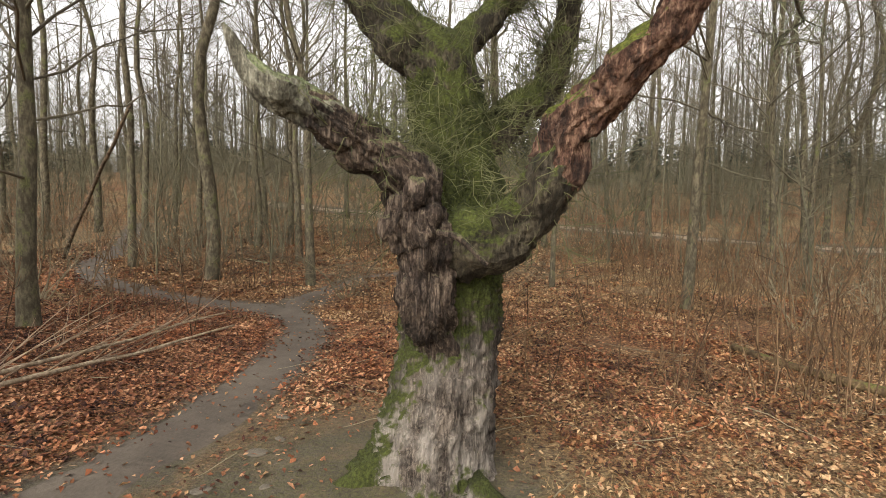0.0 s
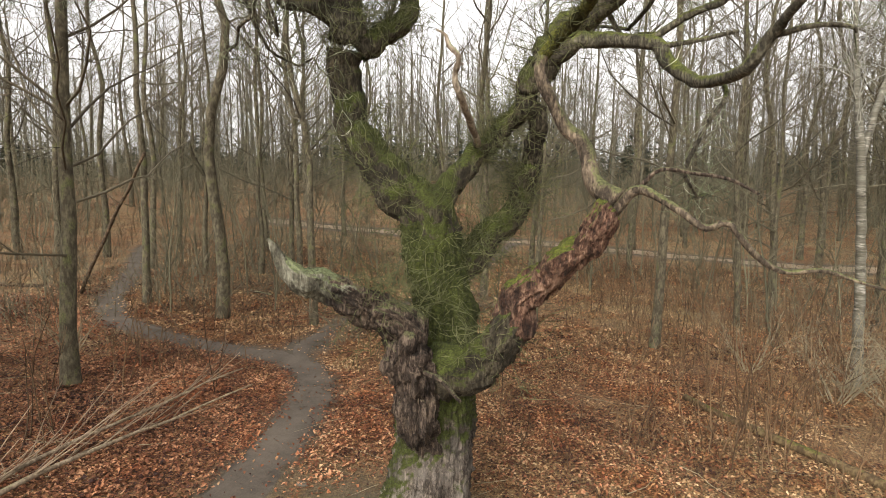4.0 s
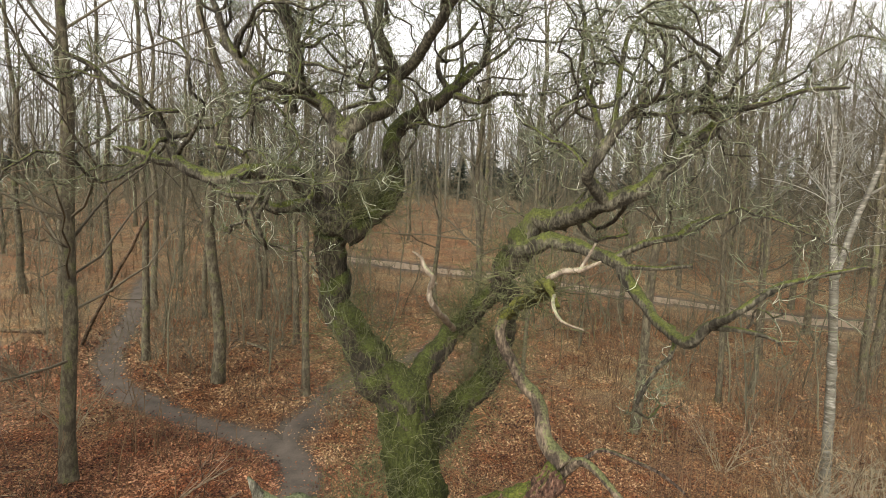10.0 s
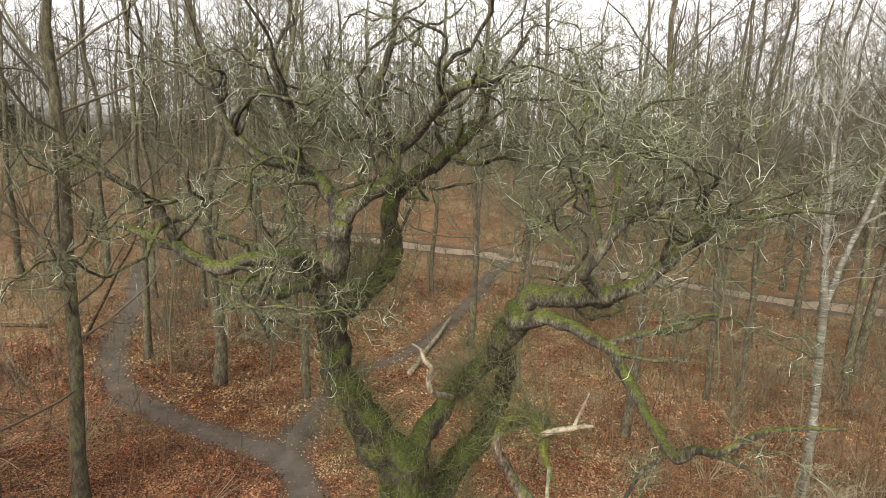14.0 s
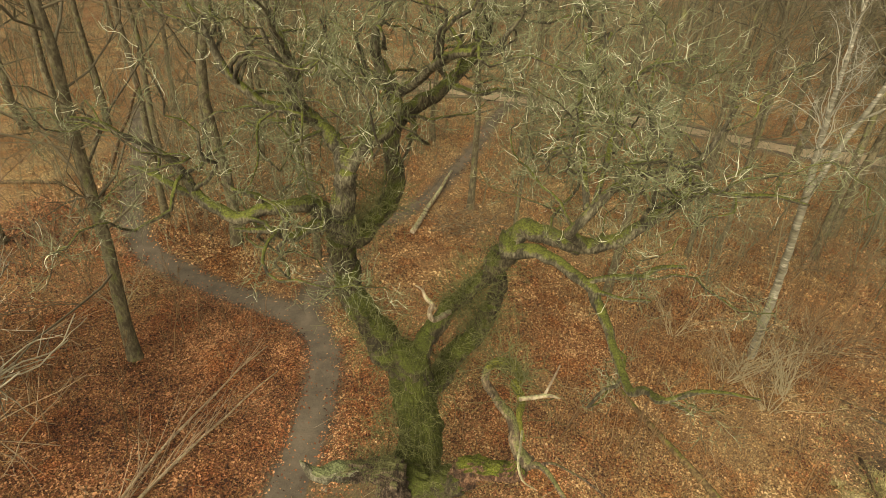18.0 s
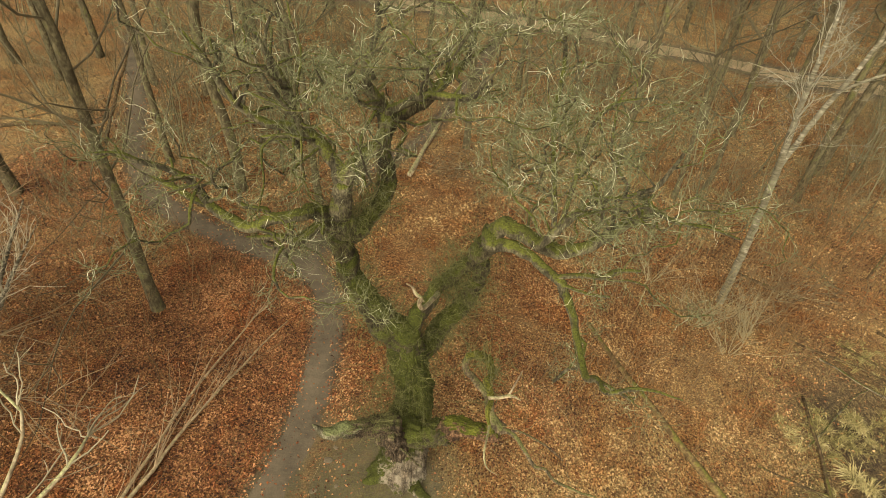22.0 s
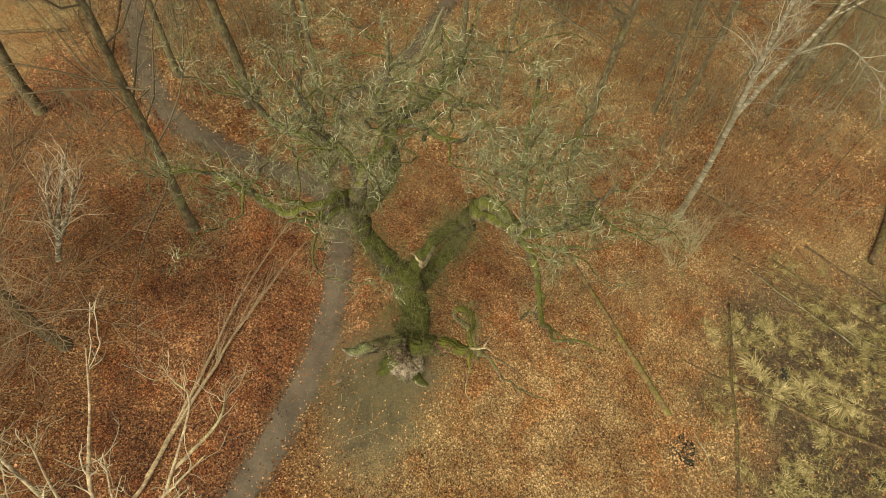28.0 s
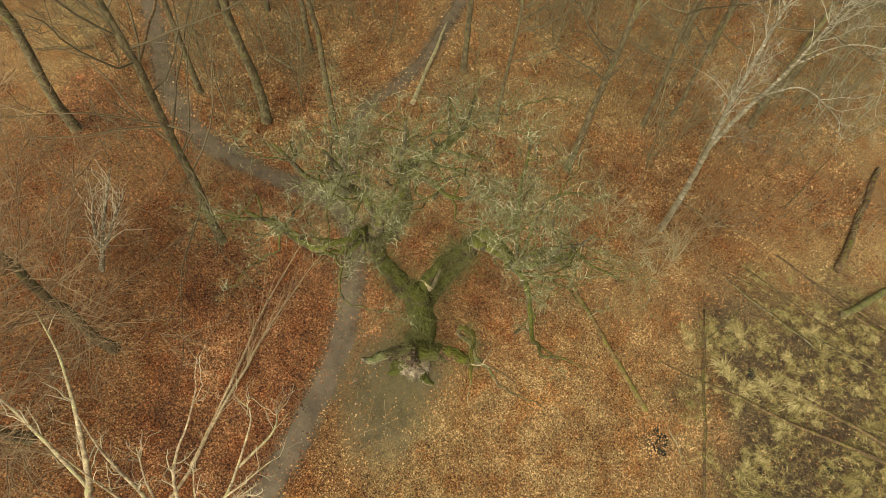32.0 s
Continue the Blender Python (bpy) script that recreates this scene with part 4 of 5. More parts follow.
NEAR = [(-8.45, 4.3, 6, 1.0, 0.92), (-12.0, 12.2, 4, 0.95, 0.85), (-8.5, 11.0, 4, 1.05, 1.15), (-5.2, 10.6, 3, 0.95, 0.85), (5.55, 10.5, 1, 0.9, 0.85), (-16.4, 9.0, 4, 1.0, 1.2),
        (-16.0, 18.7, 4, 1.0, 0.9), (-20.2, 21.0, 4, 1.0, 1.0), (-12.5, 23.8, 1, 1.0, 0.8), (-7.6, 16.0, 0, 0.95, 0.8), (-10.5, 18.6, 2, 1.0, 0.8), (-9.5, 19.9, 3, 1.0, 0.8),
        (8.0, 24.2, 3, 1.0, 0.9), (12.3, 20.7, 2, 1.0, 0.9), (13.6, 20.2, 0, 1.0, 0.9), (17.0, 17.6, 1, 1.0, 1.0), (20.0, 30.1, 0, 1.0, 1.0), (9.9, 31.1, 2, 1.0, 1.0), (13.9, 33.0, 3, 1.0, 0.9),
        (19.8, 37.5, 1, 1.0, 1.0), (9.4, 14.0, 3, 0.9, 0.7), (11.0, 15.0, 2, 0.9, 0.7), (15.0, 15.0, 1, 0.9, 0.9), (2.1, 12.8, 3, 0.85, 0.6), (-10.6, -0.6, 5, 1.0, 1.15), (-11.9, -3.8, 5, 1.05, 1.1), (-12.9, -5.4, 5, 0.95, 1.1)]
for i, (x, y, kind, sc, th) in enumerate(NEAR):
    tree_at(x, y, kind, sc, 67 * i, th)

wood_rng = random.Random(31)
placed = [(x, y) for x, y, *_ in NEAR]
tries = 0
while len(placed) < 96 and tries < 6000:
    tries += 1
    y = wood_rng.uniform(16, 62)
    x = wood_rng.uniform(-1, 1) * (16 + y * 0.9)
    if off(ROAD_ARR, x, y) < 2.0 or off(BACK_ARR, x, y) < 1.5 or off(MAIN_ARR, x, y) < 1.5:
        continue
    if min(math.hypot(x - a, y - b) for a, b in placed) < 2.3:
        continue
    placed.append((x, y))
    tree_at(x, y, wood_rng.randrange(4), wood_rng.uniform(0.8, 1.1), wood_rng.uniform(0, 360), wood_rng.uniform(0.6, 1.15))


tries = 0
while len(placed) < 114 and tries < 3000:
    tries += 1
    x, y = wood_rng.uniform(17, 46), wood_rng.uniform(20, 52)
    if off(ROAD_ARR, x, y) < 2.0 or min(math.hypot(x - a, y - b) for a, b in placed) < 2.3:
        continue
    placed.append((x, y))
    tree_at(x, y, wood_rng.randrange(4), wood_rng.uniform(0.8, 1.05), wood_rng.uniform(0, 360), wood_rng.uniform(0.7, 1.1))


def far_woods():
    rng = random.Random(77)
    s = Shape()
    n = 0
    while n < 700:
        ang = rng.uniform(-math.pi, math.pi)
        dist = rng.uniform(30, 150)
        x, y = dist * math.sin(ang), dist * math.cos(ang)
        front = abs(ang) < 0.95
        if front and y < 58:
            continue
        if not front and (dist < 34 or rng.random() < 0.9):
            continue
        n += 1
        z = height(x, y)
        h = rng.uniform(15, 22)
        top = Vector((x + rng.gauss(0, 0.7), y, z + h))
        bot = Vector((x, y, z - 0.3))
        r = rng.uniform(0.1, 0.2)
        line = [bot, bot.lerp(top, 0.5) + Vector((rng.gauss(0, 0.15), 0, 0)), top]
        s.tube(line, [r * 1.2, r * 0.75, 0.03], 4, False)
        for k in range(20):
            f = rng.uniform(0.22, 0.96)
            p = bot.lerp(top, f)
            a = rng.uniform(0, 2 * math.pi)
            d = Vector((math.cos(a), math.sin(a), rng.uniform(0.6, 1.6)))
            q, w = wander(rng, p, d, (1 - f) * h * 0.3 + 1.3, 0.045, 0.015, 2, 0.12, 0.1)
            s.tube(q, w, 3, False)
            for _ in range(7):
                s.sliver(q[rng.randint(0, 2)], (d * 0.7 + Vector((rng.gauss(0, 0.6), rng.gauss(0, 0.6), 0.3))).normalized() * rng.uniform(0.9, 2.2), 0.018)
    return tagged(new("far_woods", s.mesh("far_woods", HAZETWIG)), "distant leafless beech wood on the rising slope", "woods", kind="stuff")


far_woods()


def understory():
    rng = random.Random(52)
    s = Shape()
    n = 0
    while n < 850:
        y = 11 + 56 * rng.random() ** 0.9
        x = rng.uniform(-1, 1) * (12 + y * 0.85)
        if off(ROAD_ARR, x, y) < 1.5 or off(BACK_ARR, x, y) < 1.2 or off(MAIN_ARR, x, y) < 1.2 or (y < 16 and abs(x) < 7):
            continue
        if rng.random() > 0.62 + 1.3 * noise.noise((x * 0.12, y * 0.12, 9.1)):
            continue
        n += 1
        h = rng.uniform(2.0, 7.5)
        p = Vector((x, y, height(x, y) - 0.05))
        q, w = wander(rng, p, Vector((rng.gauss(0, 0.12), rng.gauss(0, 0.12), 1)), h, 0.010 + h * 0.004, 0.008, 8, 0.09, 0.03)
        s.tube(q, w, 5, False)
        for _ in range(int(6 + h * 2.4)):
            i = rng.randint(1, 7)
            d = side_way(rng, Vector((0, 0, 1)), rng.uniform(0.5, 1.25))
            q2, w2 = wander(rng, q[i], d, rng.uniform(0.5, 1.0) * (0.6 + h * 0.2), 0.011, 0.006, 2, 0.18, 0.05)
            s.tube(q2, w2, 3, False)
            for _ in range(7):
                k = rng.randint(0, 1)
                s.sliver(q2[k].lerp(q2[k + 1], rng.random()), side_way(rng, (q2[k + 1] - q2[k]).normalized(), rng.uniform(0.4, 0.9)) * rng.uniform(0.3, 0.9), 0.007)
    return tagged(new("understory", s.mesh("understory", UNDER)), "thin leafless young trees and shrubs between the beeches", "undergrowth", kind="stuff")


understory()


def thicket():
    """Low bushy growth, densest at the far edge of the clearing."""
    rng = random.Random(53)
    s = Shape()
    for x0, x1, y0, y1, n, lo, hi in ((-52, 52, 40, 74, 420, 1.5, 4.6), (-85, 85, 76, 105, 240, 2.5, 6.5), (-20, -9, 8, 20, 40, 1.0, 2.6), (8, 22, 9, 24, 34, 0.6, 1.6), (-8, 8, 19, 27, 26, 0.7, 1.6), (-26, -12, 0, 9, 14, 0.8, 1.8)):
        for _ in range(n):
            bx, by = rng.uniform(x0, x1), rng.uniform(y0, y1)
            if off(ROAD_ARR, bx, by) < 2.2 or off(MAIN_ARR, bx, by) < 1.6 or off(BACK_ARR, bx, by) < 1.3:
                continue
            far = y0 > 40
            for _ in range(16 if far else 11):
                x, y = bx + rng.gauss(0, 0.9), by + rng.gauss(0, 0.9)
                h = rng.uniform(lo, hi)
                q, w = wander(rng, Vector((x, y, height(x, y) - 0.05)), Vector((rng.gauss(0, 0.35), rng.gauss(0, 0.35), 1)), h, 0.02 if far else 0.012, 0.009 if far else 0.006, 3, 0.16, 0.0)
                s.tube(q, w, 3, False)
                for _ in range(6):
                    k = rng.randint(1, 2)
                    d = side_way(rng, Vector((0, 0, 1)), rng.uniform(0.5, 1.1))
                    s.sliver(q[k], d * h * rng.uniform(0.25, 0.55), 0.014 if far else 0.008)
    return tagged(new("thicket", s.mesh("thicket", THICKET)), "grey-brown thicket of bare bushes between the beeches", "undergrowth", kind="stuff")


thicket()


def spruces():
    rng = random.Random(41)
    s = Shape()
    for _ in range(420):
        x, y = rng.uniform(-90, 90), rng.uniform(70, 112)
        z, h = height(x, y), rng.uniform(3.0, 7.0) * (1.25 if -6 < x < 26 else 1.0)
        for k in range(80):
            f = rng.random() ** 1.3
            a = rng.uniform(0, 2 * math.pi)
            d = Vector((math.cos(a), math.sin(a), -0.25)) * (0.3 + (1 - f) * h * 0.28)
            s.blade(Vector((x, y, z + 0.2 + f * h)), d, 0.4, Vector((-math.sin(a), math.cos(a), 0.3)))
    return tagged(new("spruce_thicket", s.mesh("spruce_thicket", SPRUCE)), "dark green thicket of young spruce in the distance", "thicket", kind="stuff")


spruces()


def saplings():
    rng = random.Random(9)
    s = Shape()
    n = 0
    while n < 2500:
        y = -4 + 46 * rng.random() ** 1.2
        x = rng.uniform(-1, 1) * (9 + 0.8 * max(0, y + 6))
        if off(MAIN_ARR, x, y) < 0.95 or off(BACK_ARR, x, y) < 0.7 or off(ROAD_ARR, x, y) < 1.6:
            continue
        if math.hypot(x, y) < 2.4 or marsh_zone(x, y) > 0.3:
            continue
        dens = 0.0 + 1.9 * noise.noise((x * 0.3, y * 0.3, 3.3)) + 0.5 * noise.noise((x * 0.9, y * 0.9, 5.3)) + (0.3 if y > 15 else 0) + (0.4 if x > 4 and y > 2 else 0) + (0.25 if x < -6 and y > 3 else 0)
        if x < -3 and y < 4:
            dens -= 0.25
        if rng.random() > dens:
            continue
        n += 1
        p = Vector((x, y, height(x, y) - 0.02))
        h = (0.3 + 1.5 * rng.random() ** 2.2) * (1.15 if y > 6 else 0.8)
        q, w = wander(rng, p, Vector((rng.gauss(0, 0.18), rng.gauss(0, 0.18), 1)), h, 0.011 + 0.004 * clamp01((y - 5) / 20), 0.006, 4, 0.09, 0.02)
        s.tube(q, w, 3, False)
        for _ in range(rng.randint(2, 6)):
            i = rng.randint(1, 3)
            d = side_way(rng, Vector((0, 0, 1)), rng.uniform(0.4, 0.9))
            q2, w2 = wander(rng, q[i], d, h * rng.uniform(0.25, 0.55), 0.008 + 0.003 * clamp01((y - 5) / 20), 0.005, 1, 0.15, 0.05)
            s.tube(q2, w2, 3, False)
    made = 0
    while made < 380:
        x, y = (rng.uniform(3, 16), rng.uniform(2.5, 17)) if rng.random() < 0.86 else (rng.uniform(-12, -4.8), rng.uniform(1, 9))
        if rng.random() > 0.5 + 1.5 * noise.noise((x * 0.45, y * 0.45, 21.0)) or marsh_zone(x, y) > 0.3 or off(MAIN_ARR, x, y) < 1.0:
            continue
        made += 1
        h = rng.uniform(0.8, 2.5)
        q, w = wander(rng, Vector((x, y, height(x, y) - 0.02)), Vector((rng.gauss(0, 0.12), rng.gauss(0, 0.12), 1)), h, 0.012, 0.006, 6, 0.08, 0.02)
        s.tube(q, w, 4, False)
        for _ in range(rng.randint(2, 7)):
            i = rng.randint(2, 5)
            q2, w2 = wander(rng, q[i], side_way(rng, Vector((0, 0, 1)), rng.uniform(0.4, 1.0)), rng.uniform(0.25, 0.7), 0.007, 0.005, 2, 0.2, 0.04)
            s.tube(q2, w2, 3, False)
    return tagged(new("saplings", s.mesh("saplings", STEM)), "thin bare red-brown beech saplings and brambles all over the floor", "undergrowth", kind="stuff")


saplings()


class Field:
    """A function of x and y, laid on a grid and read back between its points."""

    def __init__(self, fn, x0, x1, y0, y1, step):
        self.o, self.step = (x0, y0), step
        self.g = np.array([[fn(x0 + i * step, y0 + j * step) for i in range(int((x1 - x0) / step) + 2)] for j in range(int((y1 - y0) / step) + 2)])

    def __call__(self, x, y):
        u, v = (x - self.o[0]) / self.step, (y - self.o[1]) / self.step
        i, j = u.astype(int), v.astype(int)
        u, v = u - i, v - j
        g = self.g
        return (g[j, i] * (1 - u) + g[j, i + 1] * u) * (1 - v) + (g[j + 1, i] * (1 - u) + g[j + 1, i + 1] * u) * v


def litter_density(x, y):
    """How thickly the leaves lie, from 0 to 1."""
    d = 1.0
    m = off(MAIN_ARR, x, y)
    d *= clamp01((m - 0.30) / 0.45) * 0.94 + 0.05
    d *= clamp01((off(BACK_ARR, x, y) - 0.15) / 0.5) * 0.8 + 0.15
    d *= 1 - 0.85 * clamp01(1.6 - math.hypot(x + 4.5, (y - 8.3) * 0.8))
    d *= 1 - 0.8 * clamp01((marsh_zone(x, y) - 0.3) * 3)
    d *= 1 - 0.8 * clamp01((1.8 - math.hypot(x + 0.2, y - 0.2)) * 2)
    d *= 1 - 0.5 * clamp01(tan_zone(x, y))
    d *= 1 - 0.86 * clamp01((2.0 + 0.8 * noise.noise((x * 1.1, y * 1.1, 2.2)) - math.hypot(x + 1.2, (y + 1.0) * 0.62)) * 2)
    if y > 3 and x > -2.6:
        d *= clamp01(0.75 + 1.4 * noise.noise((x * 0.42, y * 0.42, 12.0)))
    return d


def west_share(x, y):
    """1 where dark red beech leaves lie, 0 where tan oak leaves do."""
    k = int(np.abs(MAIN_ARR[:, 1] - y).argmin())
    if y < 6:
        side = MAIN_ARR[k, 0] - x
    else:
        side = (6.4 - 0.5 * (x + 3.9) - y) * 0.8 if x < -3.5 else -1.0
    red = clamp01(side * 1.5 + 0.3)
    pocket = clamp01(1.5 - math.hypot((x - 2.4) / 2.3, (y - 3.2) / 3.0) + 0.9 * noise.noise((x * 0.5, y * 0.5, 17.0))) * 0.55
    far = clamp01(0.1 + 1.5 * noise.noise((x * 0.22, y * 0.22, 27.0))) * 0.5 if y > 3 else 0.0
    by_path = 0.75 if x < -0.7 and -1 < y < 6.5 else 0.0
    return max(red, pocket, far, by_path)


def leaf_mesh(name, mt, x, y, z, size, rng):
    n = len(x)
    a = rng.uniform(0, 2 * math.pi, n)
    l = size * rng.uniform(0.7, 1.35, n)
    t1, t2, fold = rng.normal(0, 0.33, n), rng.normal(0, 0.33, n), rng.uniform(0.0, 0.5, n)
    u = np.stack([np.cos(a), np.sin(a), t1], 1) * l[:, None]
    v = np.stack([-np.sin(a), np.cos(a), t2], 1) * (l * rng.uniform(0.45, 0.75, n))[:, None]
    lift = np.stack([np.zeros(n), np.zeros(n), fold * l], 1)
    c = np.stack([x, y, z], 1)
    co = np.stack([c - u, c + v + lift, c + u, c - v + lift], 1).reshape(-1)
    me = bpy.data.meshes.new(name)
    me.vertices.add(4 * n)
    me.vertices.foreach_set("co", co.astype(np.float32))
    me.loops.add(6 * n)
    base = np.arange(n)[:, None] * 4
    me.loops.foreach_set("vertex_index", (base + np.array([0, 1, 2, 0, 2, 3])).reshape(-1).astype(np.int32))
    me.polygons.add(2 * n)
    me.polygons.foreach_set("loop_start", np.arange(0, 6 * n, 3, dtype=np.int32))
    me.materials.append(mt)
    me.update(calc_edges=True)
    return me


def leaves():
    rng = np.random.default_rng(14)
    ground_z = Field(height, -19, 21, -9, 27, 0.2)
    dens = Field(litter_density, -19, 21, -9, 27, 0.25)
    west = Field(west_share, -19, 21, -9, 27, 0.25)
    got = {True: [], False: []}
    for x0, x1, y0, y1, n, size in ((-9, 11, -7, 9, 190000, 0.028), (-18, 19, -8, 14, 140000, 0.038), (-18, 20, 9, 26, 90000, 0.052)):
        x, y = rng.uniform(x0, x1, n), rng.uniform(y0, y1, n)
        keep = rng.random(n) < dens(x, y)
        x, y = x[keep], y[keep]
        red = rng.random(len(x)) < west(x, y)
        z = ground_z(x, y) + rng.uniform(0.008, 0.045, len(x))
        for key in (True, False):
            m = red if key else ~red
            got[key].append((x[m], y[m], z[m], np.full(m.sum(), size)))
    for key, mt, label in ((False, LEAF, "curled orange-brown fallen oak leaves"), (True, LEAFRED, "dark red-brown fallen beech leaves beside the path")):
        x, y, z, size = (np.concatenate(q) for q in zip(*got[key]))
        tagged(new("fallen_leaves", leaf_mesh("fallen_leaves", mt, x, y, z, size, rng)), label, "leaves", kind="stuff")


leaves()


def grass():
    rng = random.Random(15)
    s = Shape()
    n = 0
    while n < 42000:
        x, y = rng.uniform(-3, 18), rng.uniform(-6.5, 16)
        if rng.random() > max(0.0, tan_zone(x, y)) * 0.9 - marsh_zone(x, y):
            continue
        if math.hypot(x + 1.0, (y + 1.3) * 0.75) < 2.0 or off(MAIN_ARR, x, y) < 0.8:
            continue
        n += 1
        a = rng.uniform(0, 6.28)
        d = Vector((rng.gauss(0, 0.6), rng.gauss(0, 0.6), rng.uniform(0.1, 0.7))).normalized() * rng.uniform(0.05, 0.17)
        s.blade(Vector((x, y, height(x, y) - 0.01)), d, 0.005, Vector((math.cos(a), math.sin(a), 0)))
    n = 0
    while n < 15000:
        x, y = rng.uniform(-8, 20), rng.uniform(5, 27)
        if rng.random() > 2.2 * noise.noise((x * 0.33, y * 0.33, 33.0)) + 0.05 or off(BACK_ARR, x, y) < 0.7 or off(MAIN_ARR, x, y) < 0.8:
            continue
        n += 1
        a = rng.uniform(0, 6.28)
        d = Vector((rng.gauss(0, 0.7), rng.gauss(0, 0.7), rng.uniform(0.15, 0.9))).normalized() * rng.uniform(0.12, 0.36)
        s.blade(Vector((x, y, height(x, y) - 0.01)), d, 0.008, Vector((math.cos(a), math.sin(a), 0)))
    return tagged(new("dry_grass", s.mesh("dry_grass", GRASS, False)), "dry tan grass blades between the leaves", "grass", kind="stuff")


grass()


def sticks():
    """Thin dead sticks lying about on the leaves."""
    rng = random.Random(17)
    s = Shape()
    n = 0
    while n < 900:
        x, y = rng.uniform(-14, 16), rng.uniform(-6, 22)
        if off(MAIN_ARR, x, y) < 0.6 or marsh_zone(x, y) > 0.6:
            continue
        n += 1
        a = rng.uniform(0, 6.28)
        p = Vector((x, y, height(x, y) + 0.025))
        q, w = wander(rng, p, Vector((math.cos(a), math.sin(a), 0)), rng.uniform(0.25, 1.3), rng.uniform(0.004, 0.009), 0.003, 4, 0.12, 0.0)
        q = [Vector((v.x, v.y, height(v.x, v.y) + 0.02 + 0.03 * rng.random())) for v in q]
        s.tube(q, w, 3, False)
    return tagged(new("fallen_sticks", s.mesh("fallen_sticks", SHRUBTWIG)), "thin dry sticks scattered over the leaves", "sticks", kind="stuff")


sticks()


def matted_grass():
    rng = random.Random(16)
    s = Shape()
    n = 0
    while n < 9000:
        x, y = rng.uniform(8.5, 24), rng.uniform(-5.5, 9)
        k = noise.noise((x * 0.8, y * 0.8, 4.4)) * 1.2 + noise.noise((x * 2.3, y * 2.3, 1.4)) * 0.8
        if rng.random() > marsh_zone(x, y) * (0.12 + k * 1.3):
            continue
        n += 1
        a, b = rng.uniform(0, 6.28), rng.uniform(0, 6.28)
        d = Vector((math.cos(b), math.sin(b), rng.uniform(0.1, 0.8))) * rng.uniform(0.08, 0.24)
        s.blade(Vector((x, y, height(x, y) - 0.06 * marsh_zone(x, y) + rng.uniform(0, 0.05))), d, 0.009, Vector((math.cos(a), math.sin(a), 0)))
    return tagged(new("matted_grass", s.mesh("matted_grass", TUSSOCK, False)), "matted straw-coloured grass lying over the dark wet ground", "grass", kind="stuff")


matted_grass()


# ---- fallen timber ----
def fallen(name, ends, r0, r1, mt, label, category="log", group="", crook=0.03, lift=0.0, sides=9, seed=1, sag=True):
    rng = random.Random(seed)
    (x0, y0), (x1, y1) = ends
    n = 9
    s = Shape()
    pts, rad = [], []
    for i in range(n):
        t = i / (n - 1)
        x, y = x0 + (x1 - x0) * t + rng.gauss(0, crook), y0 + (y1 - y0) * t + rng.gauss(0, crook)
        r = r0 + (r1 - r0) * t
        pts.append(Vector((x, y, height(x, y) + r * 0.75 + lift * t)))
        rad.append(r * (1 + rng.gauss(0, 0.05)))
    s.tube(pts, rad, sides)
    ob = tagged(new(name, s.mesh(name, mt)), label, category, group)
    return ob, pts


fallen("fallen_log", ((4.8, 5.85), (8.15, -0.5)), 0.075, 0.11, MOSSLOG, "long fallen log with green moss along its top", seed=2)
fallen("fallen_log", ((8.8, 1.5), (16.6, -1.2)), 0.03, 0.075, LOGBARK, "thin dark fallen stem lying across the marsh", crook=0.06, seed=3)
fallen("fallen_log", ((10.9, 4.0), (9.65, -3.6)), 0.045, 0.055, LOGBARK, "straight greenish pole lying along the marsh edge", seed=4)
fallen("fallen_branch", ((8.9, -0.8), (9.6, -3.3)), 0.025, 0.012, PALEWOOD, "pale bare stick lying beside a muddy hole", "branch", seed=5)
fallen("fallen_branch", ((8.1, -0.6), (9.1, -0.6)), 0.02, 0.012, PALEWOOD, "short pale stick at the end of the mossy log", "branch", seed=6)
fallen("fallen_log", ((17.1, 6.7), (21.1, 13.2)), 0.16, 0.13, LOGBARK, "brown fallen trunk with a freshly broken end", seed=7)
fallen("fallen_log", ((16.6, 4.5), (19.5, 6.3)), 0.14, 0.14, BEECH, "short grey fallen log with smooth bark", seed=8)
fallen("fallen_log", ((14.6, 7.1), (18.4, 3.7)), 0.05, 0.07, LOGBARK, "slim grey fallen stem among the dry grass", seed=9)
fallen("fallen_log", ((13.6, 1.0), (16.9, -0.6)), 0.05, 0.08, LOGBARK, "brown broken log end in the marsh grass", seed=31)
fallen("fallen_log", ((15.4, 6.4), (18.8, 3.9)), 0.05, 0.06, LOGBARK, "slim brown fallen stem beside another", seed=32)
fallen("fallen_branch", ((15.7, 10.0), (19.0, 13.8)), 0.04, 0.02, LOGBARK, "thin leaning dead stem", "branch", lift=0.8, seed=33)
fallen("fallen_log", ((10.6, 9.4), (12.6, 8.3)), 0.05, 0.06, LOGBARK, "dark fallen branch near the birch", seed=10)
fallen("fallen_log", ((-20.5, 13.5), (-18.0, 14.3)), 0.09, 0.08, LOGBARK, "dark fallen log under the beeches", seed=11)
fallen("fallen_log", ((-2.0, 13.3), (-1.0, 19.2)), 0.12, 0.07, PALEWOOD, "long pale barkless log lying among the brushwood", lift=0.2, seed=12)
fallen("fallen_branch", ((-9.5, 15.3), (-8.4, 14.7)), 0.06, 0.05, PALEWOOD, "pale broken branch on the leaves", "branch", seed=13)
fallen("fallen_branch", ((-6.5, 0.63), (-4.7, 0.7)), 0.014, 0.008, PALEWOOD, "thin straight stick beside the fallen tree", "branch", seed=14)


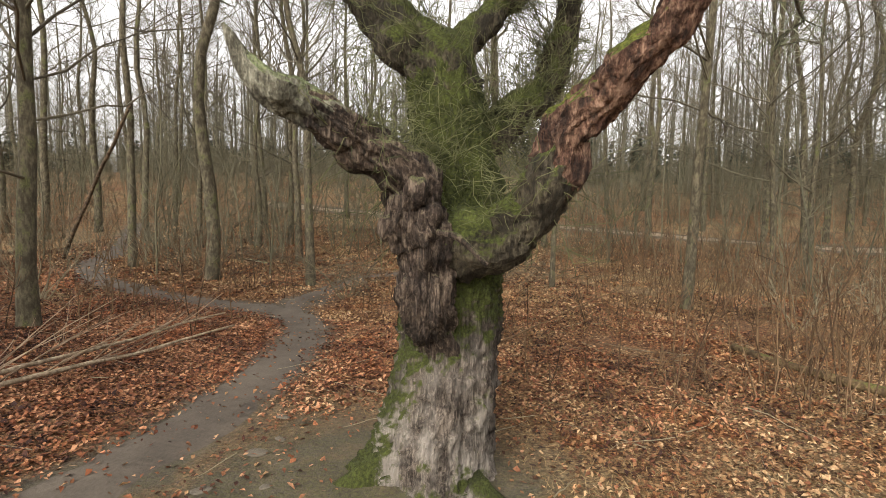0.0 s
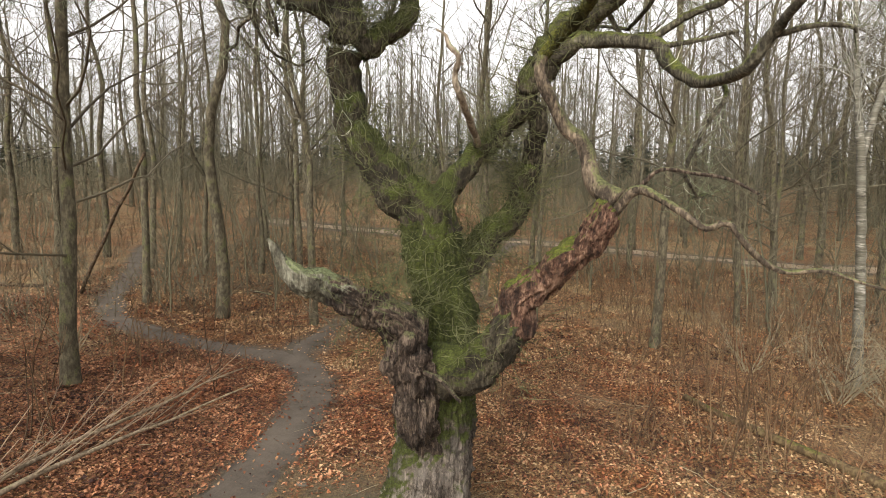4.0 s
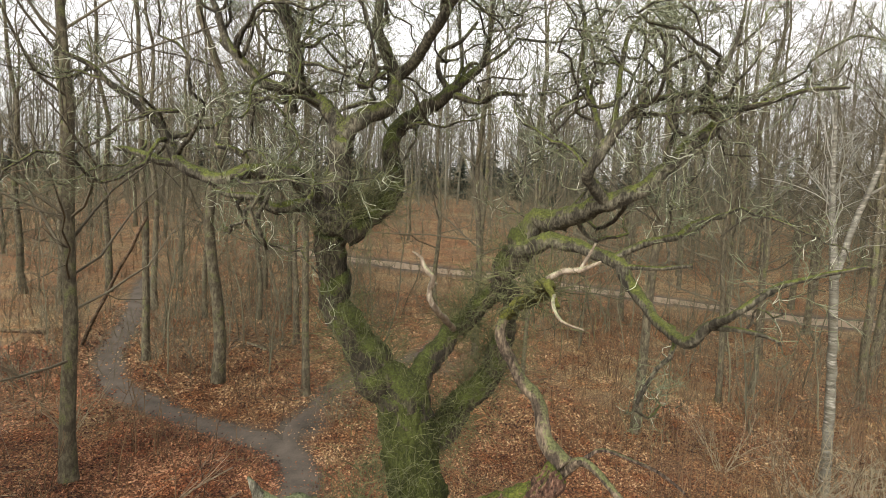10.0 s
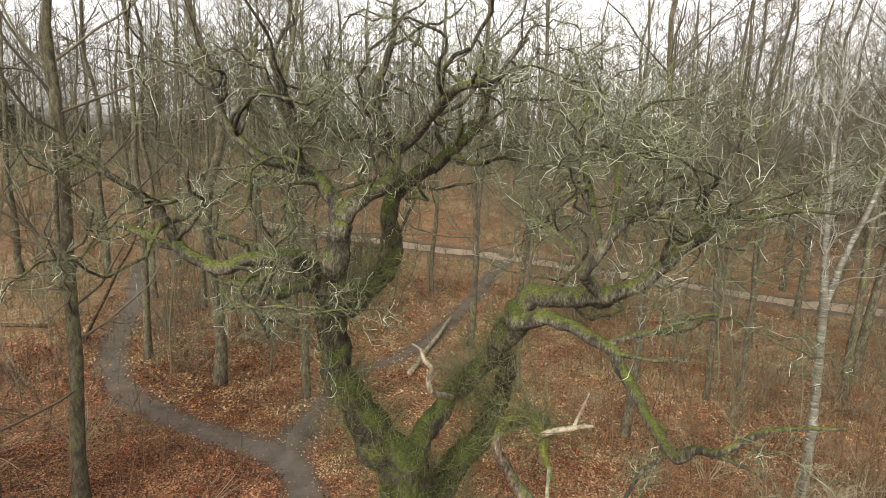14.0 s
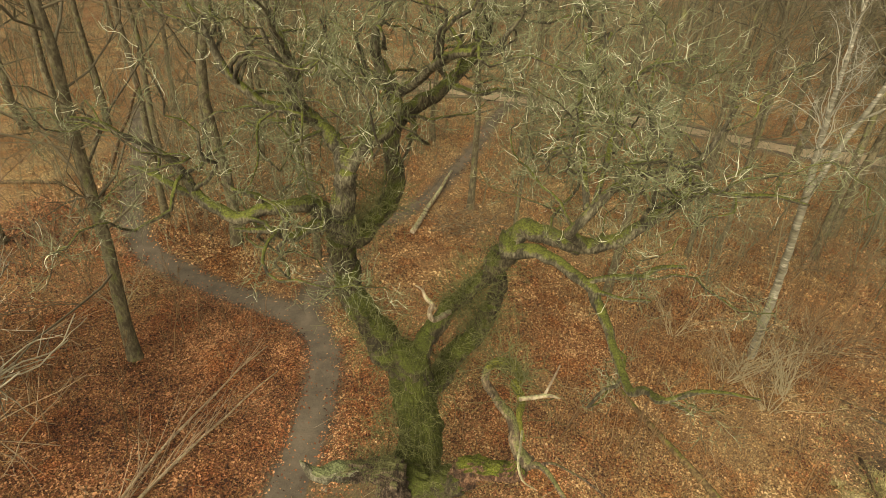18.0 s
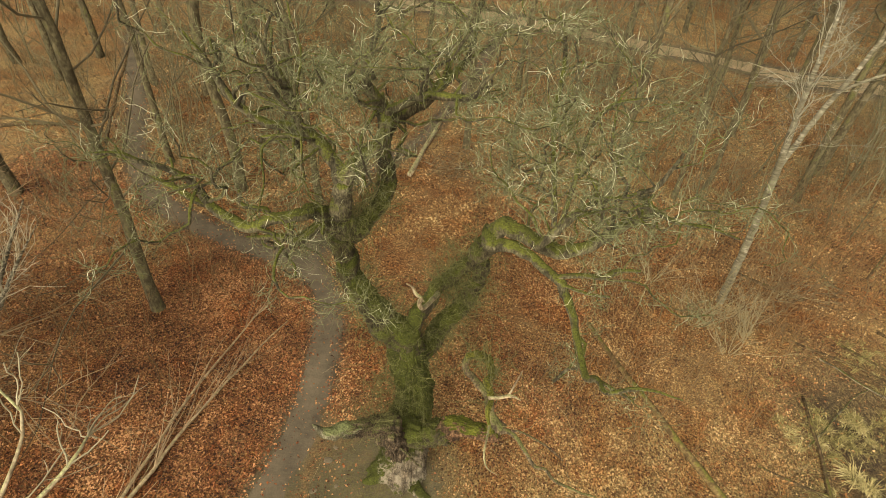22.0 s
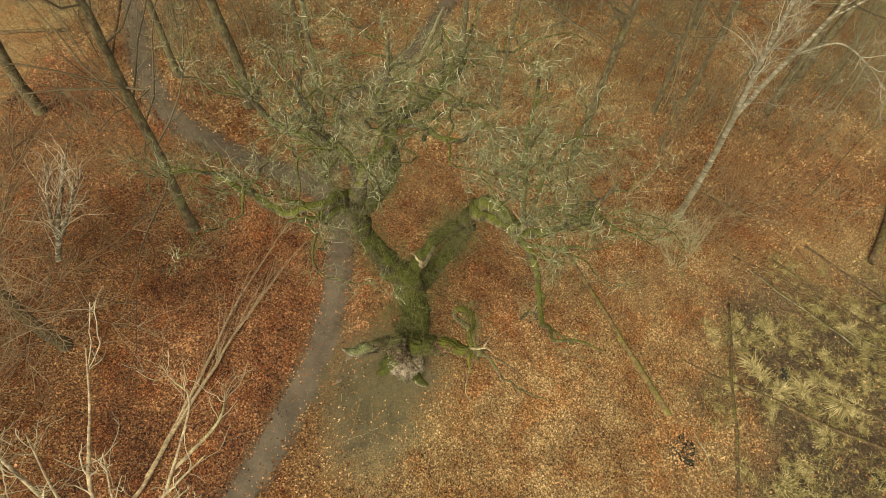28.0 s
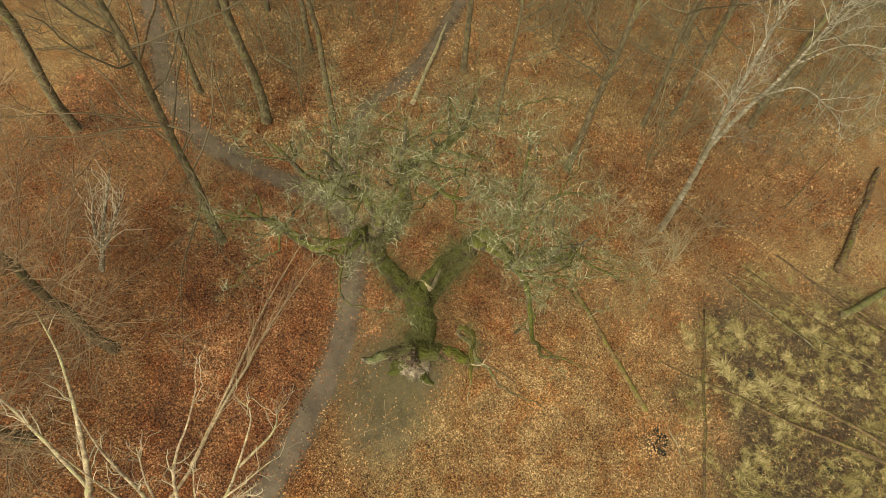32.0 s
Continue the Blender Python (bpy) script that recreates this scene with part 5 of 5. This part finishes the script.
def fallen_tree():
    """Two thin stems lying side by side with their bare tops towards the path."""
    ob = tagged(new("fallen_tree"), "thin fallen young tree with two pale stems and bare twiggy tops", "tree")
    rng = random.Random(6)
    for line in ([(-7.4, -6.2), (-6.75, -4.2), (-6.55, -3.0), (-6.25, -0.8), (-6.08, 0.6), (-5.76, 2.6), (-5.35, 4.2), (-4.95, 5.1)],
                 [(-6.75, -4.0), (-6.4, -2.4), (-5.85, -0.2), (-5.62, 0.7), (-5.25, 1.9), (-4.85, 3.1), (-4.35, 4.2)]):
        flat, _ = spline([(x, y, 0, 1) for x, y in line], 0.5)
        pts, rad = [], []
        for i, p in enumerate(flat):
            t = i / (len(flat) - 1)
            pts.append(Vector((p.x + rng.gauss(0, 0.015), p.y, height(p.x, p.y) + 0.08 + 0.18 * t * t + 0.06 * t)))
            rad.append(0.066 - 0.05 * t)
        s = Shape()
        s.tube(pts, rad, 7)
        part("stem", s.mesh("stem", STEMWOOD), ob)
        c = Shape()
        for j in range(22):
            i = rng.randint(len(pts) // 3, len(pts) - 3)
            d = (pts[i + 1] - pts[i]).normalized() + Vector((rng.gauss(-0.05, 0.26), rng.gauss(0, 0.1), rng.uniform(0.0, 0.55)))
            q, w = wander(rng, pts[i], d, rng.uniform(0.8, 2.0), 0.011, 0.005, 6, 0.05, 0.0)
            c.tube(q, w, 4, False)
            twigs_on(rng, c, q, w, 3, 0.4, 0.1, 0.02, 0, 0.006)
        part("crown", c.mesh("crown", REDTWIG), ob, "thin pale reddish twigs")


fallen_tree()


def brush_pile(x, y, w, h, n, seed, label):
    rng = random.Random(seed)
    s = Shape()
    for _ in range(n):
        p = Vector((x + rng.gauss(0, w), y + rng.gauss(0, w * 0.6), 0))
        p.z = height(p.x, p.y) + rng.uniform(0, h)
        q, r = wander(rng, p, Vector((rng.gauss(0, 1), rng.gauss(0, 1), rng.gauss(0.1, 0.25))), rng.uniform(0.5, 1.7), rng.uniform(0.006, 0.022), 0.004, 5, 0.2, 0)
        s.tube(q, r, 4, False)
    return tagged(new("brush_pile", s.mesh("brush_pile", BRUSH)), label, "brushwood", kind="stuff")


brush_pile(0.4, 14.0, 1.1, 0.6, 170, 3, "pile of dark dead branches behind the oak")
brush_pile(-8.5, 14.8, 1.0, 0.4, 90, 4, "low heap of broken branches under the beeches")
brush_pile(-4.0, 9.9, 0.9, 0.9, 60, 8, "dead thin branches piled by the side path")
brush_pile(12.5, 8.6, 0.8, 0.3, 70, 5, "tangle of pale dead twigs near the birch")
brush_pile(14.5, 13.8, 1.2, 0.6, 90, 6, "dark heap of dead branches at the foot of the slope")


# ---- shrubs ----
def shrub(x, y, h, n, seed, label, mt):
    rng = random.Random(seed)
    ob = tagged(new("shrub"), label, "shrub", "bare shrubs by the birch")
    base = Vector((x, y, height(x, y) - 0.03))
    for _ in range(n):
        a = rng.uniform(0, 6.28)
        s = Shape()
        q, w = wander(rng, base + Vector((math.cos(a), math.sin(a), 0)) * rng.uniform(0, 0.2), Vector((math.cos(a) * 0.7, math.sin(a) * 0.7, 1.1)), h * rng.uniform(0.6, 1.2), 0.014, 0.005, 8, 0.12, -0.03)
        s.tube(q, w, 4, False)
        twigs_on(rng, s, q, w, 3.2, 0.5, 0.2, 0.02, 1, 0.008, 3, 0.2)
        part("stem", s.mesh("stem", mt), ob)


for k, (x, y, h) in enumerate([(8.4, 6.5, 2.3), (10.3, 6.7, 2.0), (7.4, 8.4, 1.8), (11.8, 8.3, 1.7), (-10.2, 6.4, 1.5), (9.2, 5.4, 1.6), (9.0, 7.0, 2.2), (9.9, 6.1, 1.9)]):
    shrub(x, y, h, 11, 60 + k, "bare arching shrub with thin pale brown stems", SHRUBTWIG)
fallen("bare_sapling", ((0.35, 5.26), (3.0, 5.0)), 0.016, 0.007, STEM, "thin bare arching stem behind the oak", "sapling", lift=1.5, seed=51)
shrub(-3.6, 8.8, 1.5, 9, 71, "dead bush of thin pale brown twigs by the side path", THICKET)
fallen("leaning_pole", ((-15.3, 13.0), (-11.75, 12.0)), 0.07, 0.05, LOGBARK, "dead pole leaning against a beech trunk", "log", lift=5.4, seed=21)


# ---- birches and the bare tree beside the camera ----
def birch(stems, label, twig_n, twig_len, seed, mt=BIRCH, tw=PALETWIG, lift=0.05, start=0.3, spread=0.65, fine=True):
    rng = random.Random(seed)
    ob = tagged(new("birch_tree"), label, "tree")
    c = Shape()
    for st in stems:
        s = gnarled(st, 10, 0.12, 0.16, seed, None, 0.25)
        part("trunk", s.mesh("trunk", mt), ob)
        pts, rad = spline(st, 0.4)
        for _ in range(twig_n if st[0][3] > 0.06 or not fine else twig_n // 4):
            t = start + (0.98 - start) * rng.random()
            i = min(len(pts) - 2, int(t * len(pts)))
            d = side_way(rng, (pts[i + 1] - pts[i]).normalized(), rng.uniform(0.6, 1.4) * spread)
            q, w = wander(rng, pts[i], d, twig_len * rng.uniform(0.5, 1.2), min(rad[i] * 0.5, 0.013 if fine else 0.016), 0.005, 7, 0.22 if fine else 0.24, lift)
            c.tube(q, w, 4, False)
            twigs_on(rng, c, q, w, *((3.0, twig_len * 0.35, 0.24, lift, 1, 0.006) if fine else (3.0, twig_len * 0.42, 0.24, lift, 0, 0.012)))
    part("crown", c.mesh("crown", tw), ob)
    return ob


birch([[(9.6, 7.7, -0.5, 0.135), (9.5, 7.62, 1.5, 0.118), (9.3, 7.45, 3.5, 0.105), (9.02, 7.22, 5.4, 0.095), (8.93, 7.32, 6.6, 0.075), (8.95, 7.55, 8.0, 0.06), (9.05, 7.9, 9.7, 0.036), (9.2, 8.3, 11.8, 0.014)],
       [(9.04, 7.24, 5.3, 0.08), (9.55, 7.5, 6.8, 0.07), (10.2, 7.8, 8.3, 0.056), (10.8, 8.3, 10.1, 0.036), (11.2, 8.8, 12.5, 0.014)],
       [(9.8, 7.6, 7.4, 0.036), (10.7, 7.5, 7.9, 0.029), (11.8, 7.4, 7.4, 0.022), (13.0, 7.5, 6.5, 0.009)],
       [(10.25, 7.85, 8.4, 0.034), (11.1, 7.7, 9.3, 0.026), (12.1, 7.6, 9.4, 0.02), (13.3, 7.7, 8.7, 0.009)]],
      "forked grey-green birch with pale patches and thin crown", 42, 2.0, 4, BIRCH, BIRCHTWIG, 0.03, 0.5)
birch([[(-12.4, 2.3, 0.2, 0.10), (-12.25, 2.7, 0.9, 0.085), (-12.05, 3.3, 1.8, 0.065), (-11.8, 4.1, 2.8, 0.045), (-11.6, 4.8, 3.6, 0.015)],
       [(-12.25, 2.7, 0.8, 0.065), (-12.35, 3.3, 1.9, 0.05), (-12.2, 4.2, 3.1, 0.015)], [(-12.1, 2.9, 1.1, 0.065), (-11.6, 3.4, 2.1, 0.05), (-11.0, 4.2, 3.2, 0.015)]],
      "small leaning white birch with many bare twigs", 19, 1.45, 5, WHITEBIRCH, WHITETWIG, 0.10, 0.1, 0.42, False)
birch([[(-4.4, -7.2, -0.2, 0.10), (-4.3, -6.9, 3.0, 0.085), (-3.8, -6.2, 5.5, 0.045), (-3.1, -5.2, 7.2, 0.026), (-2.78, -4.25, 8.2, 0.015), (-2.98, -4.05, 8.5, 0.011), (-3.09, -3.95, 8.82, 0.008)],
       [(-3.0, -5.0, 7.4, 0.03), (-2.36, -4.39, 8.0, 0.018), (-2.47, -3.81, 7.9, 0.008)],
       [(-4.2, -6.7, 4.4, 0.05), (-4.15, -5.5, 7.1, 0.034), (-3.9, -5.05, 8.2, 0.025), (-3.3, -4.85, 9.6, 0.015), (-2.75, -4.65, 11.0, 0.008)],
       [(-4.2, -6.3, 5.4, 0.045), (-4.7, -5.6, 7.4, 0.034), (-5.0, -5.2, 8.6, 0.022), (-5.1, -4.8, 9.7, 0.008)],
       [(-3.9, -6.3, 5.3, 0.045), (-3.3, -5.7, 7.1, 0.03), (-2.6, -5.4, 8.2, 0.018), (-2.0, -5.1, 9.0, 0.007)],
       [(-4.5, -6.1, 6.0, 0.03), (-5.2, -5.7, 7.3, 0.022), (-5.7, -5.3, 8.7, 0.007)], [(-4.4, -5.9, 6.6, 0.026), (-4.5, -5.5, 7.6, 0.02), (-4.2, -5.15, 9.1, 0.007)],
       [(-3.6, -6.0, 6.4, 0.026), (-3.6, -5.6, 7.5, 0.02), (-3.3, -5.2, 8.9, 0.007)], [(-3.3, -5.8, 6.9, 0.024), (-2.8, -5.6, 7.7, 0.016), (-2.2, -5.4, 8.6, 0.007)]], "pale bare young tree with many forking branches", 8, 0.75, 6, PALEWOOD, PALETWIG, 0.10, 0.4, 0.55, False)
birch([[(-6.3, -6.5, -0.1, 0.11), (-6.2, -6.3, 3.0, 0.09), (-5.95, -5.8, 6.4, 0.065), (-5.84, -5.5, 7.1, 0.055), (-5.9, -4.7, 8.1, 0.04), (-6.2, -3.8, 9.0, 0.025), (-6.6, -3.2, 9.6, 0.008)],
       [(-5.9, -5.65, 6.7, 0.05), (-6.4, -5.1, 7.8, 0.036), (-7.0, -4.6, 8.6, 0.024), (-7.5, -4.3, 9.2, 0.008)]], "pale slim bare tree with two upright stems", 12, 0.85, 9, PALEWOOD, PALETWIG, 0.08, 0.4, 0.55, False)


# ---- marsh ----
def pool(x, y, rx, ry, seed):
    n = 40
    level = height(x, y) + 0.002 - 0.06 * marsh_zone(x, y)
    verts = [(x, y, level)]
    for k in range(n):
        a = 2 * math.pi * k / n
        f = 1 + 0.5 * noise.noise((math.cos(a) * 2, math.sin(a) * 2, seed))
        verts.append((x + math.cos(a) * rx * f, y + math.sin(a) * ry * f, level))
    me = bpy.data.meshes.new("pool")
    me.from_pydata(verts, [], [(0, k + 1, (k + 1) % n + 1) for k in range(n)])
    me.materials.append(WATER)
    return tagged(new("pool", me), "shallow dark water standing between the tussocks", "water", kind="structure")


for i, (x, y, rx, ry) in enumerate([(12.58, 1.5, 0.65, 0.3), (8.4, -1.4, 0.36, 0.45), (11.7, 3.2, 0.35, 0.2), (14.4, -1.6, 0.4, 0.22)]):
    pool(x, y, rx, ry, i * 3.1)


def tussock_blades(s, rng, c, size, n):
    """A mound of blades that rise, bend outwards and hang."""
    lean = Vector((rng.gauss(0, 0.25), rng.gauss(0, 0.25), 0))
    for _ in range(n):
        a = rng.uniform(0, 6.28)
        out = Vector((math.cos(a), math.sin(a), 0))
        side = Vector((-out.y, out.x, 0)) * 0.006
        ln = rng.uniform(0.14, 0.36) * size
        p = c + out * rng.random() * 0.13 * size
        m = p + (out * rng.uniform(0.15, 0.6) + lean + Vector((0, 0, rng.uniform(0.4, 0.9)))) * ln * 0.6
        e = m + (out * rng.uniform(0.5, 1.0) + lean + Vector((0, 0, rng.uniform(-0.7, 0.15)))) * ln * 0.6
        s.quad(p - side, p + side, m + side, m - side)
        i = len(s.v)
        s.v.append(e)
        s.f.append((i - 1, i - 2, i))


def tussock_mesh(seed):
    s = Shape()
    tussock_blades(s, random.Random(seed), Vector((0, 0, -0.02)), 1.0, 150)
    return s.mesh("grass_tussock", PALEGRASS if seed > 2 else TUSSOCK, False)


TUSS = [tussock_mesh(i) for i in range(5)]
tr = random.Random(19)
rest = Shape()
made = 0
while made < 2300:
    x, y = tr.uniform(8.5, 22), tr.uniform(-6.5, 7)
    if tr.random() > marsh_zone(x, y) * (0.5 + 1.3 * noise.noise((x * 0.55, y * 0.55, 8)) + 0.9 * noise.noise((x * 1.6, y * 1.6, 3)) + 0.03 * (x - 12) - 0.03 * y):
        continue
    made += 1
    z = height(x, y) - 0.06 * marsh_zone(x, y)
    if made <= 240:
        ob = tagged(new("grass_tussock", TUSS[made % 5]), "pale straw-coloured dry grass tussock standing in the marsh", "grass", "tussocks in the marsh")
        ob.matrix_world = pose(x, y, z, 0, 0, tr.uniform(0, 360)) @ Matrix.Scale(tr.uniform(0.55, 1.2), 4)
    else:
        tussock_blades(rest, tr, Vector((x, y, z)), tr.uniform(0.35, 0.85), 26)
for x, y, size in ((11.3, 1.6, 1.7), (11.5, 1.35, 1.4), (11.95, 0.87, 1.6), (12.75, 1.0, 1.5), (13.9, 0.65, 1.8), (14.3, 0.5, 1.5), (13.2, -0.4, 1.3)):
    ob = tagged(new("grass_tussock", TUSS[3]), "large bleached drooping grass tussock in the marsh", "grass", "tussocks in the marsh")
    ob.matrix_world = pose(x, y, height(x, y) - 0.06 * marsh_zone(x, y), 0, 0, tr.uniform(0, 360)) @ Matrix.Scale(size, 4)
tagged(new("marsh_grass", rest.mesh("marsh_grass", TUSSOCK, False)), "smaller straw-coloured grass clumps over the wet ground", "grass", kind="stuff")
for k, (a, b, r) in enumerate((((12.0, 5.6), (15.6, 2.6), 0.035), ((13.0, 6.2), (19.5, 1.0), 0.045), ((15.0, 3.6), (18.6, 1.6), 0.03), ((11.4, 6.2), (14.4, 4.8), 0.04), ((10.4, 2.4), (13.0, 4.6), 0.025))):
    fallen("fallen_branch", (a, b), r, r * 0.6, LOGBARK if k % 2 else BARK, "thin dark dead stem lying across the marsh grass", "branch", "dead stems in the marsh", seed=70 + k)


# ---- stones beside the path ----
def stone_mesh(seed):
    rng = random.Random(seed)
    s = Shape()
    n = 9
    lobes = [0.8 + 0.4 * rng.random() for _ in range(n)]
    rings = ((0.85, -0.35), (1.0, 0.1), (0.78, 0.3), (0.35, 0.38))
    for f, z in rings:
        for k in range(n):
            a = 2 * math.pi * k / n
            s.v.append(Vector((math.cos(a) * f * lobes[k], math.sin(a) * f * lobes[k] * 0.7, z + rng.gauss(0, 0.03))))
    for i in range(len(rings) - 1):
        for k in range(n):
            a, b = i * n + k, i * n + (k + 1) % n
            s.f.append((a, b, b + n, a + n))
    s.f.append(tuple((len(rings) - 1) * n + k for k in range(n)))
    return s.mesh("stone", STONE)


STONE = soil_material("field_stone", (0.07, 0.06, 0.046), (0.16, 0.138, 0.105))
STONES = [stone_mesh(i) for i in range(3)]
sr = random.Random(23)
for k, (x, y, size) in enumerate([(-2.15, 1.1, 0.13), (-2.05, 0.2, 0.16), (-1.95, 0.55, 0.09), (-2.2, -0.6, 0.12), (-1.7, -0.4, 0.08), (-2.4, 1.9, 0.08), (-2.0, -1.4, 0.1), (-1.45, -1.1, 0.07), (-2.9, -1.0, 0.06), (-3.0, 0.3, 0.05)]):
    ob = tagged(new("stone", STONES[k % 3]), "flat pale stone half sunk in the soil by the path", "stone", "stones by the path")
    ob.matrix_world = pose(x, y, height(x, y), 0, 0, sr.uniform(0, 360)) @ Matrix.Diagonal((size * 0.8, size * 0.8, size * 0.4, 1))
